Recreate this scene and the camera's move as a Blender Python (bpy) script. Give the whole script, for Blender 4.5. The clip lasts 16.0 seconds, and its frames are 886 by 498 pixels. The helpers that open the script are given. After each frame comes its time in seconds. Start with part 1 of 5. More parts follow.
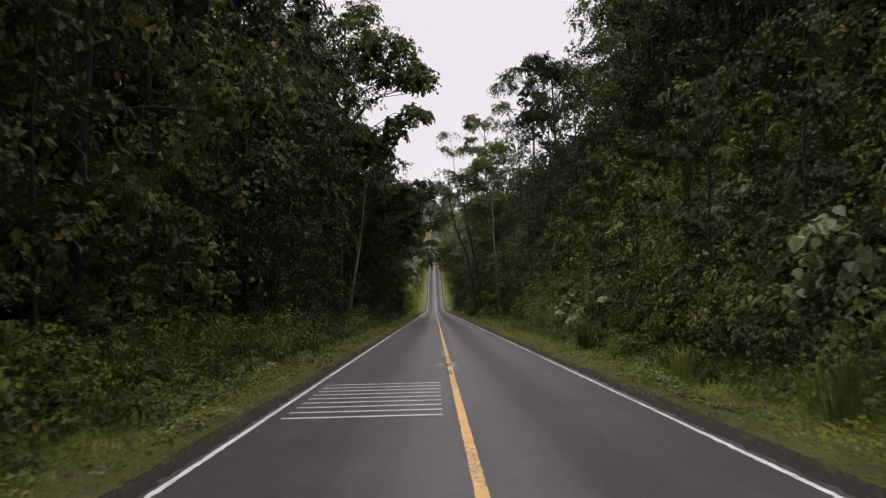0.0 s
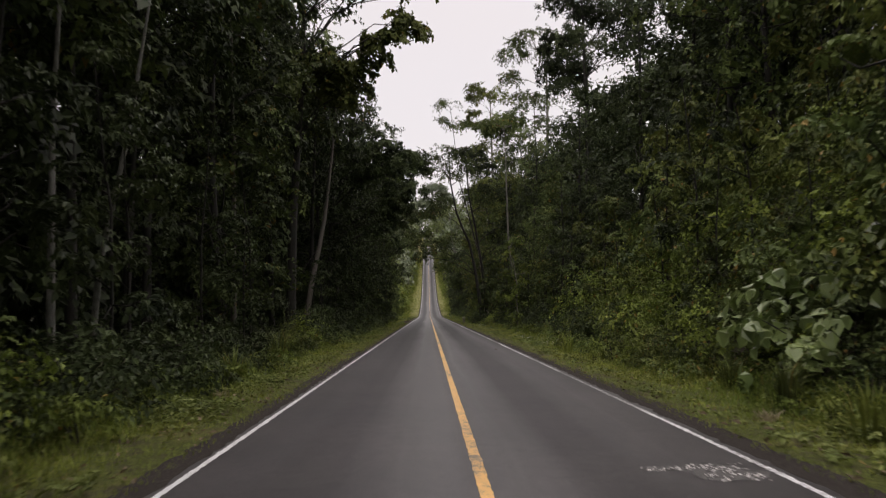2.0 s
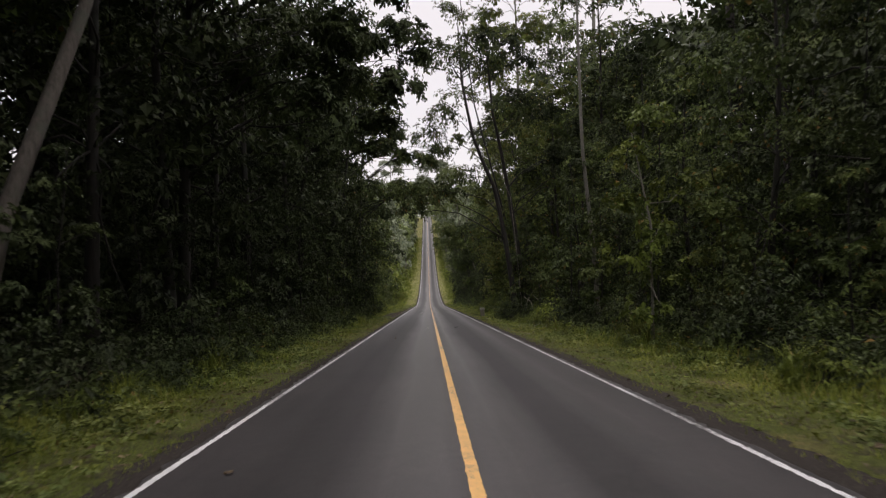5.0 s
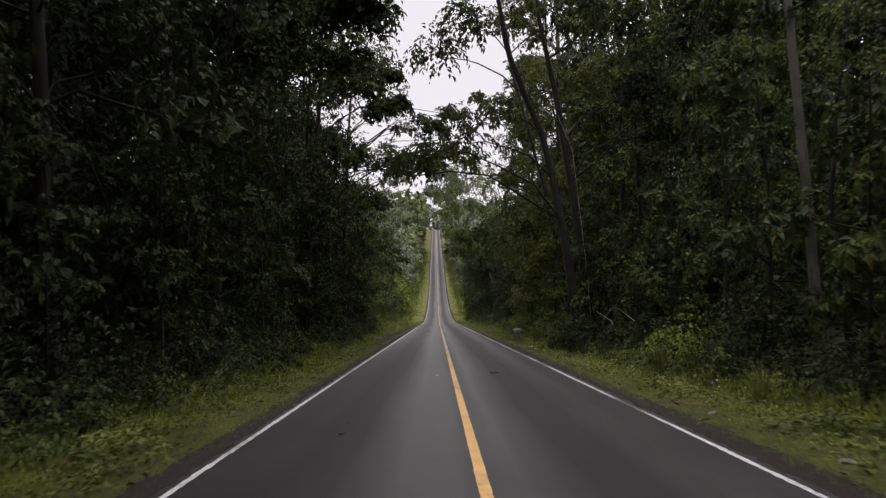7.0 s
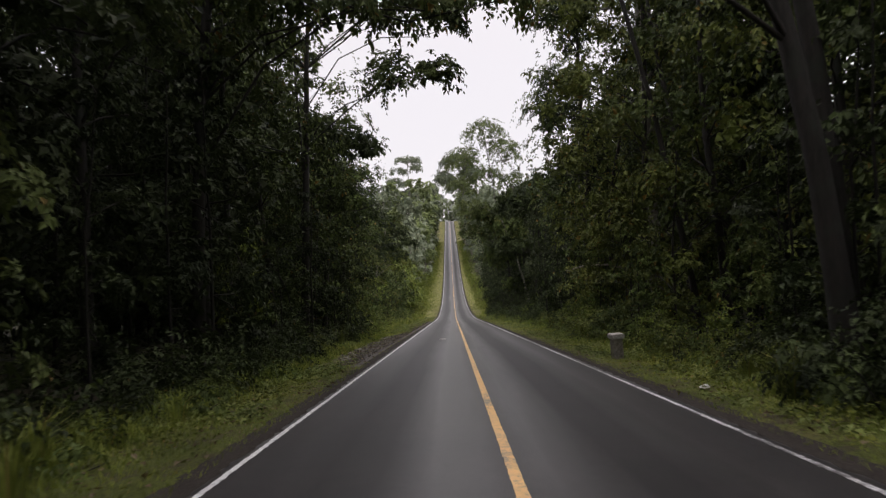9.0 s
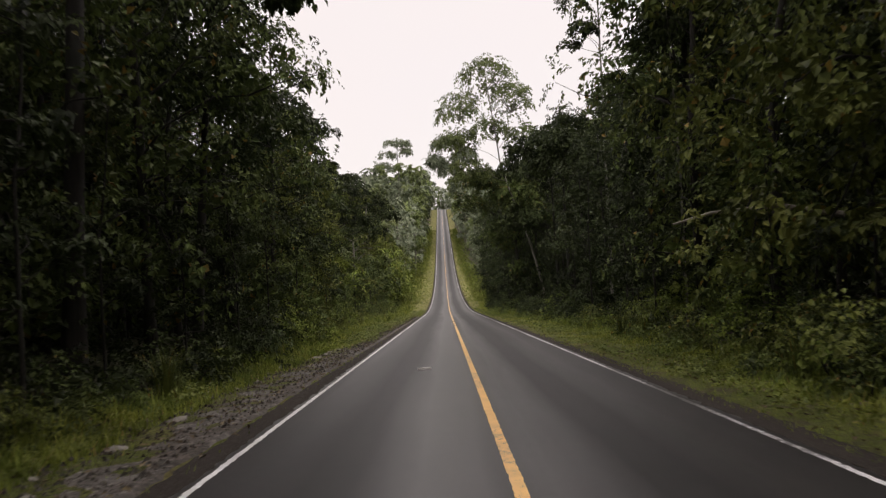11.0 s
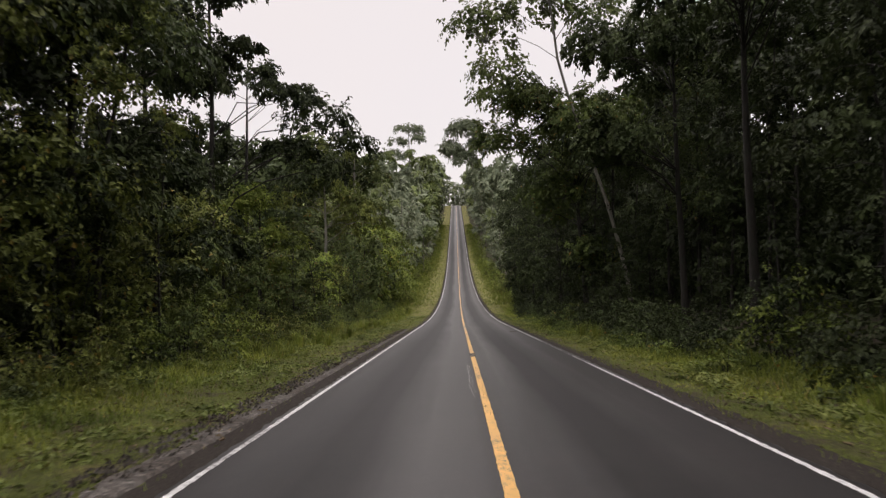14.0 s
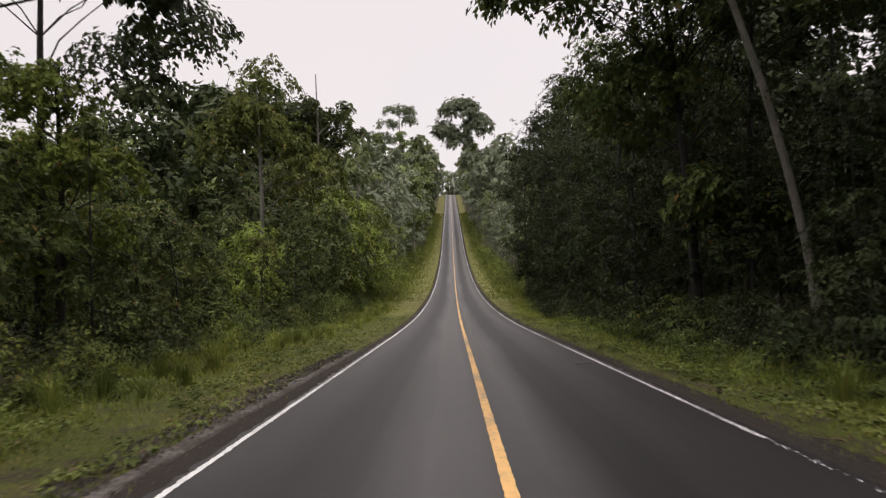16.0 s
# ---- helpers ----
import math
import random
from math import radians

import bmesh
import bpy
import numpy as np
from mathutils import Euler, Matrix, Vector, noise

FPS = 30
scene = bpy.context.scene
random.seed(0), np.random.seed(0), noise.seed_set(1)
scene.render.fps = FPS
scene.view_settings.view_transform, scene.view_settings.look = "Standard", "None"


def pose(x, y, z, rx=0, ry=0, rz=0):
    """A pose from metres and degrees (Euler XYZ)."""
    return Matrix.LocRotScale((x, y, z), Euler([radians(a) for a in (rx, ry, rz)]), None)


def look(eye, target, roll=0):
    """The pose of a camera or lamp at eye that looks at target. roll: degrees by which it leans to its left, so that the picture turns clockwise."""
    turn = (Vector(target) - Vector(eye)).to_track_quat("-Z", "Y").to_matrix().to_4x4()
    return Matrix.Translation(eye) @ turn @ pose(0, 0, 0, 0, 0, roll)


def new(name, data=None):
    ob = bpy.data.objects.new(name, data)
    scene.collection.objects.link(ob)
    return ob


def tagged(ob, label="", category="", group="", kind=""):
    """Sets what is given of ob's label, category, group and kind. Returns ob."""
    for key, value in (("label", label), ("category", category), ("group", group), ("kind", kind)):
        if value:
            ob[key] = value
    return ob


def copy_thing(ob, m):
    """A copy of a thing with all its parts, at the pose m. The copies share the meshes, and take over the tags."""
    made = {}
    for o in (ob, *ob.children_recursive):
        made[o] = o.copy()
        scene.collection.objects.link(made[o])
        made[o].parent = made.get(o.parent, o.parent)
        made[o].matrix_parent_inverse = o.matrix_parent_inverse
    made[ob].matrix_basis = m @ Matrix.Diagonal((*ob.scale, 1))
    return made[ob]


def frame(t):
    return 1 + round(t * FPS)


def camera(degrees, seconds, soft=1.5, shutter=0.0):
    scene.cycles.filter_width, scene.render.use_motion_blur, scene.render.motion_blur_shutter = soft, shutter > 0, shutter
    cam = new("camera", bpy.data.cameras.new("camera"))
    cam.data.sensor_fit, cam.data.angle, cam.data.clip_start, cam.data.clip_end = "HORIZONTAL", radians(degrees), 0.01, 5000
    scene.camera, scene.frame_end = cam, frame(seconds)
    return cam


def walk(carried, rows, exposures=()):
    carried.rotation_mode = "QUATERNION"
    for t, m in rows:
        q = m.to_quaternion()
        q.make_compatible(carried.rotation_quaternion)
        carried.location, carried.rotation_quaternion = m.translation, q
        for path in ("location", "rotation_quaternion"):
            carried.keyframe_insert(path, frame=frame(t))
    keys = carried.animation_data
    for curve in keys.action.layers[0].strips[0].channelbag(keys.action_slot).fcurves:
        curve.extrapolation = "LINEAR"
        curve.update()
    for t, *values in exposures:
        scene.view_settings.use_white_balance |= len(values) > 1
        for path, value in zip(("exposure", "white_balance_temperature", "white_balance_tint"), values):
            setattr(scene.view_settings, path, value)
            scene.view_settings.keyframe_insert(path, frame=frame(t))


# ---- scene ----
# ================= camera and its walk =================
cam = camera(62.0, 16.0, 1.3, 0.2)
GRADE = -0.06                    # the road falls here, then climbs the far hill
EYE = 1.70
SIDE = -0.42                     # the camera keeps just left of the yellow line
SAG, BEND, CLIMB, CREST = 212.0, 190.0, 0.186, 690.0


def road_z(y):
    """Height of the road along its straight course."""
    z = GRADE * y
    if y > SAG:
        u = min(y - SAG, BEND)
        z += CLIMB * u * u / (2 * BEND)
        z += CLIMB * max(0.0, min(y, CREST) - SAG - BEND)
    if y > CREST:
        u = min(y - CREST, 60.0)
        z -= (CLIMB + GRADE) * u * u / 120.0 + (CLIMB + GRADE) * max(0.0, y - CREST - 60.0) * 0.0
    return z


# seconds, metres along the road, metres aside, yaw, pitch above the road, roll
ROWS = [
    (0.0, 0.00, 0.032, -0.74, 4.45, 1.35),
    (0.5, 5.45, 0.002, -0.98, 4.66, 1.41),
    (1.0, 10.99, -0.028, -1.13, 4.82, 1.31),
    (1.5, 16.65, -0.061, -1.24, 4.85, 0.96),
    (2.0, 22.37, -0.095, -1.19, 4.77, 0.85),
    (2.5, 28.18, -0.048, -0.92, 4.59, 0.99),
    (3.0, 34.12, -0.002, -0.92, 4.35, 0.98),
    (3.5, 40.27, 0.020, -1.16, 4.06, 0.85),
    (4.0, 46.46, 0.042, -1.27, 3.83, 0.94),
    (4.5, 52.73, 0.033, -1.29, 3.71, 1.13),
    (7.0, 79.35, -0.012, -0.52, 5.04, 1.01),
    (7.5, 84.73, -0.061, -0.05, 5.27, 1.19),
    (8.0, 90.19, -0.110, 0.25, 4.89, 1.64),
    (8.5, 95.66, -0.125, 0.53, 4.55, 2.12),
    (9.0, 101.10, -0.141, 0.58, 4.62, 2.41),
    (11.5, 128.90, -0.162, -0.04, 3.89, 2.70),
    (12.0, 134.40, -0.161, 0.21, 3.96, 2.55),
    (12.5, 140.10, -0.160, 0.36, 4.10, 1.94),
    (13.0, 145.70, -0.092, 0.56, 4.10, 1.59),
    (13.5, 151.40, -0.024, 0.94, 3.96, 1.32),
    (14.0, 157.10, -0.021, 1.05, 4.12, 1.19),
    (14.5, 162.90, -0.018, 0.93, 4.25, 1.01),
    (15.0, 168.60, -0.017, 0.66, 4.35, 1.03),
    (15.5, 174.40, -0.016, 0.35, 4.04, 1.49),
    (16.0, 180.20, -0.029, 0.66, 3.63, 1.66),
]
SLOPE = math.degrees(math.atan(GRADE))
walk(cam, [(t, pose(SIDE + dx, y, road_z(y) + EYE, 90 + SLOPE + pitch, roll, yaw)) for t, y, dx, yaw, pitch, roll in ROWS],
     [(0, -0.2, 6750, 13), (1.5, -0.2, 6950, 14), (4.5, -0.1, 6900, 14), (7, -0.14, 6650, 13), (9.2, -0.08, 6750, 13), (11.5, -0.06, 7250, 14), (13, -0.12, 7250, 14), (14, -0.16, 7050, 14), (16, -0.18, 7050, 14)])

# ================= overcast sky =================
SKY_LOW, SKY_HIGH = 0.93, 3.4
world = bpy.data.worlds.new("overcast_sky")
scene.world = world
world.use_nodes = True
wt = world.node_tree
wt.nodes.clear()
w_out = wt.nodes.new("ShaderNodeOutputWorld")
w_bg = wt.nodes.new("ShaderNodeBackground")
w_co = wt.nodes.new("ShaderNodeTexCoord")
w_sep = wt.nodes.new("ShaderNodeSeparateXYZ")
w_map = wt.nodes.new("ShaderNodeMapRange")
w_map.inputs["From Min"].default_value, w_map.inputs["From Max"].default_value = 0.38, 1.0
w_map.inputs["To Min"].default_value, w_map.inputs["To Max"].default_value = SKY_LOW, SKY_HIGH
w_sky = wt.nodes.new("ShaderNodeTexSky")
w_sky.sky_type = "NISHITA"
w_sky.sun_disc = False
w_sky.sun_elevation, w_sky.sun_rotation = radians(50), radians(20)
w_noise = wt.nodes.new("ShaderNodeTexNoise")
w_noise.inputs["Scale"].default_value = 2.2
w_noise.inputs["Detail"].default_value = 4
w_cloud = wt.nodes.new("ShaderNodeMix")
w_cloud.data_type = "RGBA"
w_cloud.inputs["A"].default_value = (0.925, 0.925, 1.0, 1)
w_cloud.inputs["B"].default_value = (0.995, 0.955, 0.975, 1)
w_mul = wt.nodes.new("ShaderNodeVectorMath")
w_mul.operation = "SCALE"
w_skys = wt.nodes.new("ShaderNodeVectorMath")
w_skys.operation = "SCALE"
w_skys.inputs["Scale"].default_value = 0.01
w_add = wt.nodes.new("ShaderNodeVectorMath")
wt.links.new(w_co.outputs["Generated"], w_sep.inputs[0])
wt.links.new(w_sep.outputs["Z"], w_map.inputs["Value"])
wt.links.new(w_co.outputs["Generated"], w_noise.inputs["Vector"])
wt.links.new(w_noise.outputs["Fac"], w_cloud.inputs["Factor"])
wt.links.new(w_cloud.outputs["Result"], w_mul.inputs[0])
wt.links.new(w_map.outputs["Result"], w_mul.inputs["Scale"])
wt.links.new(w_sky.outputs[0], w_skys.inputs[0])
wt.links.new(w_mul.outputs[0], w_add.inputs[0])
wt.links.new(w_skys.outputs[0], w_add.inputs[1])
wt.links.new(w_add.outputs[0], w_bg.inputs["Color"])
wt.links.new(w_bg.outputs[0], w_out.inputs["Surface"])

sun_data = bpy.data.lights.new("veiled_sun", "SUN")
sun_data.energy, sun_data.angle, sun_data.color = 0.5, radians(25), (1.0, 0.97, 0.92)
sun = new("veiled_sun", sun_data)
sun.matrix_world = look((0, 0, 60), (-10, -25, 0))

# ================= materials =================


def nodes_of(name):
    m = bpy.data.materials.new(name)
    m.use_nodes = True
    nt = m.node_tree
    return m, nt, nt.nodes["Principled BSDF"]


def ramp(nt, stops):
    r = nt.nodes.new("ShaderNodeValToRGB")
    els = r.color_ramp.elements
    while len(els) < len(stops):
        els.new(0.5)
    for e, (p, c) in zip(els, stops):
        e.position, e.color = p, (*c, 1)
    return r


def noise_node(nt, scale, detail=4, rough=0.6, vec=None):
    n = nt.nodes.new("ShaderNodeTexNoise")
    n.inputs["Scale"].default_value = scale
    n.inputs["Detail"].default_value = detail
    n.inputs["Roughness"].default_value = rough
    if vec is None:
        vec = nt.nodes.new("ShaderNodeNewGeometry").outputs["Position"]
    nt.links.new(vec, n.inputs["Vector"])
    return n


def mix_rgb(nt, a, b, fac, mode="MIX"):
    m = nt.nodes.new("ShaderNodeMix")
    m.data_type, m.blend_type = "RGBA", mode
    for sock, v in (("A", a), ("B", b), ("Factor", fac)):
        if isinstance(v, bpy.types.NodeSocket):
            nt.links.new(v, m.inputs[sock])
        elif isinstance(v, tuple):
            m.inputs[sock].default_value = (*v, 1)
        else:
            m.inputs[sock].default_value = v
    return m.outputs["Result"]


def bump_of(nt, height, strength, dist):
    b = nt.nodes.new("ShaderNodeBump")
    b.inputs["Strength"].default_value, b.inputs["Distance"].default_value = strength, dist
    nt.links.new(height, b.inputs["Height"])
    return b.outputs["Normal"]


def leaf_material(name, dark, light, rough=0.55, trans=0.18, dead=None, spec=0.12):
    """Leaves that differ from bunch to bunch, a little from one to the next, and from plant to plant; light passes through them."""
    m, nt, p = nodes_of(name)
    geo = nt.nodes.new("ShaderNodeNewGeometry")
    info = nt.nodes.new("ShaderNodeObjectInfo")
    bunch = noise_node(nt, 0.9, 3, 0.6)
    spread = nt.nodes.new("ShaderNodeMapRange")
    spread.inputs["From Min"].default_value, spread.inputs["From Max"].default_value = 0.32, 0.68
    spread.inputs["To Max"].default_value = 0.84
    nt.links.new(bunch.outputs["Fac"], spread.inputs["Value"])
    own = nt.nodes.new("ShaderNodeMath")
    own.operation = "MULTIPLY_ADD"
    own.inputs[1].default_value = 0.16
    nt.links.new(geo.outputs["Random Per Island"], own.inputs[0])
    nt.links.new(spread.outputs[0], own.inputs[2])
    r = ramp(nt, [(0.1, dark), (0.9, light)])
    nt.links.new(own.outputs[0], r.inputs[0])
    colour = r.outputs[0]
    if dead:
        old = ramp(nt, [(0.975, (0, 0, 0)), (0.985, (1, 1, 1))])
        nt.links.new(geo.outputs["Random Per Island"], old.inputs[0])
        colour = mix_rgb(nt, colour, dead, old.outputs[0])
    hue = nt.nodes.new("ShaderNodeHueSaturation")
    mr = nt.nodes.new("ShaderNodeMapRange")
    mr.inputs["To Min"].default_value, mr.inputs["To Max"].default_value = 0.65, 1.35
    nt.links.new(info.outputs["Random"], mr.inputs["Value"])
    nt.links.new(mr.outputs[0], hue.inputs["Value"])
    mh = nt.nodes.new("ShaderNodeMapRange")
    mh.inputs["To Min"].default_value, mh.inputs["To Max"].default_value = 0.465, 0.52
    big = noise_node(nt, 0.3, 2)
    nt.links.new(big.outputs["Fac"], mh.inputs["Value"])
    nt.links.new(mh.outputs[0], hue.inputs["Hue"])
    nt.links.new(colour, hue.inputs["Color"])
    nt.links.new(hue.outputs[0], p.inputs["Base Color"])
    p.inputs["Roughness"].default_value = rough
    p.inputs["Specular IOR Level"].default_value = spec
    tr = nt.nodes.new("ShaderNodeBsdfTranslucent")
    nt.links.new(hue.outputs[0], tr.inputs["Color"])
    ms = nt.nodes.new("ShaderNodeMixShader")
    ms.inputs[0].default_value = trans
    nt.links.new(p.outputs[0], ms.inputs[1])
    nt.links.new(tr.outputs[0], ms.inputs[2])
    nt.links.new(ms.outputs[0], nt.nodes["Material Output"].inputs["Surface"])
    return m


def bark_material(name, dark, light, lichen):
    m, nt, p = nodes_of(name)
    co = nt.nodes.new("ShaderNodeTexCoord").outputs["Object"]
    mp = nt.nodes.new("ShaderNodeMapping")
    mp.inputs["Scale"].default_value = (9, 9, 1.6)
    nt.links.new(co, mp.inputs["Vector"])
    n1 = noise_node(nt, 1.5, 8, 0.7, mp.outputs[0])
    r = ramp(nt, [(0.3, dark), (0.7, light)])
    nt.links.new(n1.outputs["Fac"], r.inputs[0])
    n2 = noise_node(nt, 1.3, 5, 0.65, co)
    r2 = ramp(nt, [(0.52, (0, 0, 0)), (0.62, (1, 1, 1))])
    nt.links.new(n2.outputs["Fac"], r2.inputs[0])
    nt.links.new(mix_rgb(nt, r.outputs[0], lichen, r2.outputs[0]), p.inputs["Base Color"])
    p.inputs["Roughness"].default_value = 0.9
    nt.links.new(bump_of(nt, n1.outputs["Fac"], 0.7, 0.03), p.inputs["Normal"])
    return m


def asphalt_material():
    m, nt, p = nodes_of("old_asphalt")
    pos = nt.nodes.new("ShaderNodeNewGeometry").outputs["Position"]
    fine = noise_node(nt, 60, 5, 0.75, pos)
    r = ramp(nt, [(0.38, (0.016, 0.0148, 0.015)), (0.62, (0.062, 0.0565, 0.057))])
    nt.links.new(fine.outputs["Fac"], r.inputs[0])
    # wheel paths: long dark and pale bands along each lane, wandering a little
    sep = nt.nodes.new("ShaderNodeSeparateXYZ")
    nt.links.new(pos, sep.inputs[0])
    mp = nt.nodes.new("ShaderNodeMapping")
    mp.inputs["Scale"].default_value = (0.5, 0.03, 0.0)
    nt.links.new(pos, mp.inputs["Vector"])
    band = noise_node(nt, 1.0, 4, 0.6, mp.outputs[0])
    wander = nt.nodes.new("ShaderNodeMath")
    wander.operation = "MULTIPLY_ADD"
    wander.inputs[1].default_value = 0.9
    nt.links.new(band.outputs["Fac"], wander.inputs[0])
    nt.links.new(sep.outputs["X"], wander.inputs[2])
    lane = nt.nodes.new("ShaderNodeMapRange")
    lane.inputs["From Min"].default_value, lane.inputs["From Max"].default_value = -3.05, 3.95
    nt.links.new(wander.outputs[0], lane.inputs["Value"])
    rb = ramp(nt, [(0.0, (0.8, 0.8, 0.8)), (0.09, (0.92, 0.91, 0.91)), (0.22, (0.56, 0.55, 0.56)), (0.29, (0.6, 0.59, 0.6)), (0.38, (1.16, 1.14, 1.13)), (0.46, (1.1, 1.08, 1.07)), (0.5, (0.86, 0.85, 0.85)), (0.557, (1.2, 1.18, 1.17)), (0.657, (0.52, 0.51, 0.52)), (0.73, (0.55, 0.54, 0.55)), (0.83, (1.02, 1.0, 1.0)), (0.92, (0.74, 0.73, 0.74)), (1.0, (0.9, 0.88, 0.88))])
    nt.links.new(lane.outputs[0], rb.inputs[0])
    fade = nt.nodes.new("ShaderNodeMapRange")
    fade.inputs["From Min"].default_value, fade.inputs["From Max"].default_value = 20.0, 70.0
    fade.inputs["To Min"].default_value, fade.inputs["To Max"].default_value = 0.4, 1.0
    nt.links.new(sep.outputs["Y"], fade.inputs["Value"])
    c = mix_rgb(nt, r.outputs[0], rb.outputs[0], fade.outputs[0], "MULTIPLY")
    blot = noise_node(nt, 0.5, 5, 0.6, pos)
    rl = ramp(nt, [(0.35, (0.8, 0.8, 0.8)), (0.65, (1.1, 1.09, 1.08))])
    nt.links.new(blot.outputs["Fac"], rl.inputs[0])
    c = mix_rgb(nt, c, rl.outputs[0], 1.0, "MULTIPLY")
    mott = noise_node(nt, 4.5, 6, 0.72, pos)
    rm = ramp(nt, [(0.36, (0.8, 0.8, 0.8)), (0.64, (1.16, 1.15, 1.14))])
    nt.links.new(mott.outputs["Fac"], rm.inputs[0])
    c = mix_rgb(nt, c, rm.outputs[0], 1.0, "MULTIPLY")
    web = nt.nodes.new("ShaderNodeTexVoronoi")
    web.feature = "DISTANCE_TO_EDGE"
    web.inputs["Scale"].default_value = 0.55
    bent = nt.nodes.new("ShaderNodeVectorMath")
    bent.operation = "MULTIPLY_ADD"
    bent.inputs[1].default_value = (0.7, 0.7, 0.7)
    nt.links.new(blot.outputs["Color"], bent.inputs[0])
    nt.links.new(pos, bent.inputs[2])
    nt.links.new(bent.outputs[0], web.inputs["Vector"])
    rw = ramp(nt, [(0.002, (0.55, 0.55, 0.55)), (0.009, (1, 1, 1))])
    nt.links.new(web.outputs["Distance"], rw.inputs[0])
    c = mix_rgb(nt, c, rw.outputs[0], 0.6, "MULTIPLY")
    # tone falls along the road, 1.38 at 40 m to 0.6 at 130 m
    tone_along = nt.nodes.new("ShaderNodeMapRange")
    tone_along.inputs["From Min"].default_value, tone_along.inputs["From Max"].default_value = 40.0, 130.0
    tone_along.inputs["To Min"].default_value, tone_along.inputs["To Max"].default_value = 1.38, 0.6
    nt.links.new(sep.outputs["Y"], tone_along.inputs["Value"])
    c = mix_rgb(nt, c, tone_along.outputs[0], 1.0, "MULTIPLY")
    nt.links.new(c, p.inputs["Base Color"])
    # the polished pale bands are glossier than the tarry ones
    rr = nt.nodes.new("ShaderNodeMapRange")
    rr.inputs["From Min"].default_value, rr.inputs["From Max"].default_value = 0.5, 1.35
    rr.inputs["To Min"].default_value, rr.inputs["To Max"].default_value = 0.55, 0.3
    nt.links.new(rb.outputs[0], rr.inputs["Value"])
    nt.links.new(rr.outputs[0], p.inputs["Roughness"])
    rs = nt.nodes.new("ShaderNodeMapRange")
    rs.inputs["From Min"].default_value, rs.inputs["From Max"].default_value = 0.5, 1.35
    rs.inputs["To Min"].default_value, rs.inputs["To Max"].default_value = 0.22, 0.62
    nt.links.new(rb.outputs[0], rs.inputs["Value"])
    nt.links.new(rs.outputs[0], p.inputs["Specular IOR Level"])
    nt.links.new(bump_of(nt, fine.outputs["Fac"], 0.3, 0.004), p.inputs["Normal"])
    return m


def paint_material(name, colour, wear):
    """Road paint worn through to the asphalt."""
    m, nt, p = nodes_of(name)
    pos = nt.nodes.new("ShaderNodeNewGeometry").outputs["Position"]
    n1 = noise_node(nt, 11, 8, 0.78, pos)
    n2 = noise_node(nt, 0.22, 3, 0.5, pos)
    add = nt.nodes.new("ShaderNodeMath")
    add.operation = "MULTIPLY_ADD"
    add.inputs[1].default_value = 0.8
    nt.links.new(n2.outputs["Fac"], add.inputs[0])
    nt.links.new(n1.outputs["Fac"], add.inputs[2])
    r = ramp(nt, [(wear - 0.03, (0, 0, 0)), (wear + 0.03, (1, 1, 1))])
    half = nt.nodes.new("ShaderNodeMath")
    half.operation = "MULTIPLY"
    half.inputs[1].default_value = 0.56
    nt.links.new(add.outputs[0], half.inputs[0])
    nt.links.new(half.outputs[0], r.inputs[0])
    dirt = noise_node(nt, 3, 5, 0.6, pos)
    rd = ramp(nt, [(0.3, tuple(c * 0.72 for c in colour)), (0.65, colour)])
    nt.links.new(dirt.outputs["Fac"], rd.inputs[0])
    nt.links.new(mix_rgb(nt, rd.outputs[0], (0.085, 0.08, 0.078), r.outputs[0]), p.inputs["Base Color"])
    p.inputs["Roughness"].default_value = 0.3
    p.inputs["Specular IOR Level"].default_value = 0.85
    return m


def ground_material():
    m, nt, p = nodes_of("verge_soil_and_turf")
    pos = nt.nodes.new("ShaderNodeNewGeometry").outputs["Position"]
    n1 = noise_node(nt, 0.6, 6, 0.65, pos)
    n2 = noise_node(nt, 14, 6, 0.7, pos)
    soil = ramp(nt, [(0.3, (0.016, 0.013, 0.009)), (0.7, (0.05, 0.04, 0.026))])
    turf = ramp(nt, [(0.3, (0.022, 0.030, 0.009)), (0.7, (0.06, 0.072, 0.02))])
    nt.links.new(n2.outputs["Fac"], soil.inputs[0])
    nt.links.new(n2.outputs["Fac"], turf.inputs[0])
    k = ramp(nt, [(0.45, (0, 0, 0)), (0.62, (1, 1, 1))])
    nt.links.new(n1.outputs["Fac"], k.inputs[0])
    nt.links.new(mix_rgb(nt, soil.outputs[0], turf.outputs[0], k.outputs[0]), p.inputs["Base Color"])
    p.inputs["Roughness"].default_value = 0.95
    p.inputs["Specular IOR Level"].default_value = 0.2
    nt.links.new(bump_of(nt, n2.outputs["Fac"], 0.8, 0.05), p.inputs["Normal"])
    return m


def shoulder_material():
    m, nt, p = nodes_of("crumbled_asphalt_and_soil")
    pos = nt.nodes.new("ShaderNodeNewGeometry").outputs["Position"]
    n = noise_node(nt, 25, 7, 0.75, pos)
    r = ramp(nt, [(0.3, (0.014, 0.012, 0.011)), (0.58, (0.048, 0.041, 0.036)), (0.74, (0.14, 0.125, 0.11))])
    nt.links.new(n.outputs["Fac"], r.inputs[0])
    nt.links.new(r.outputs[0], p.inputs["Base Color"])
    p.inputs["Specular IOR Level"].default_value = 0.08
    p.inputs["Roughness"].default_value = 0.95
    nt.links.new(bump_of(nt, n.outputs["Fac"], 0.8, 0.03), p.inputs["Normal"])
    return m


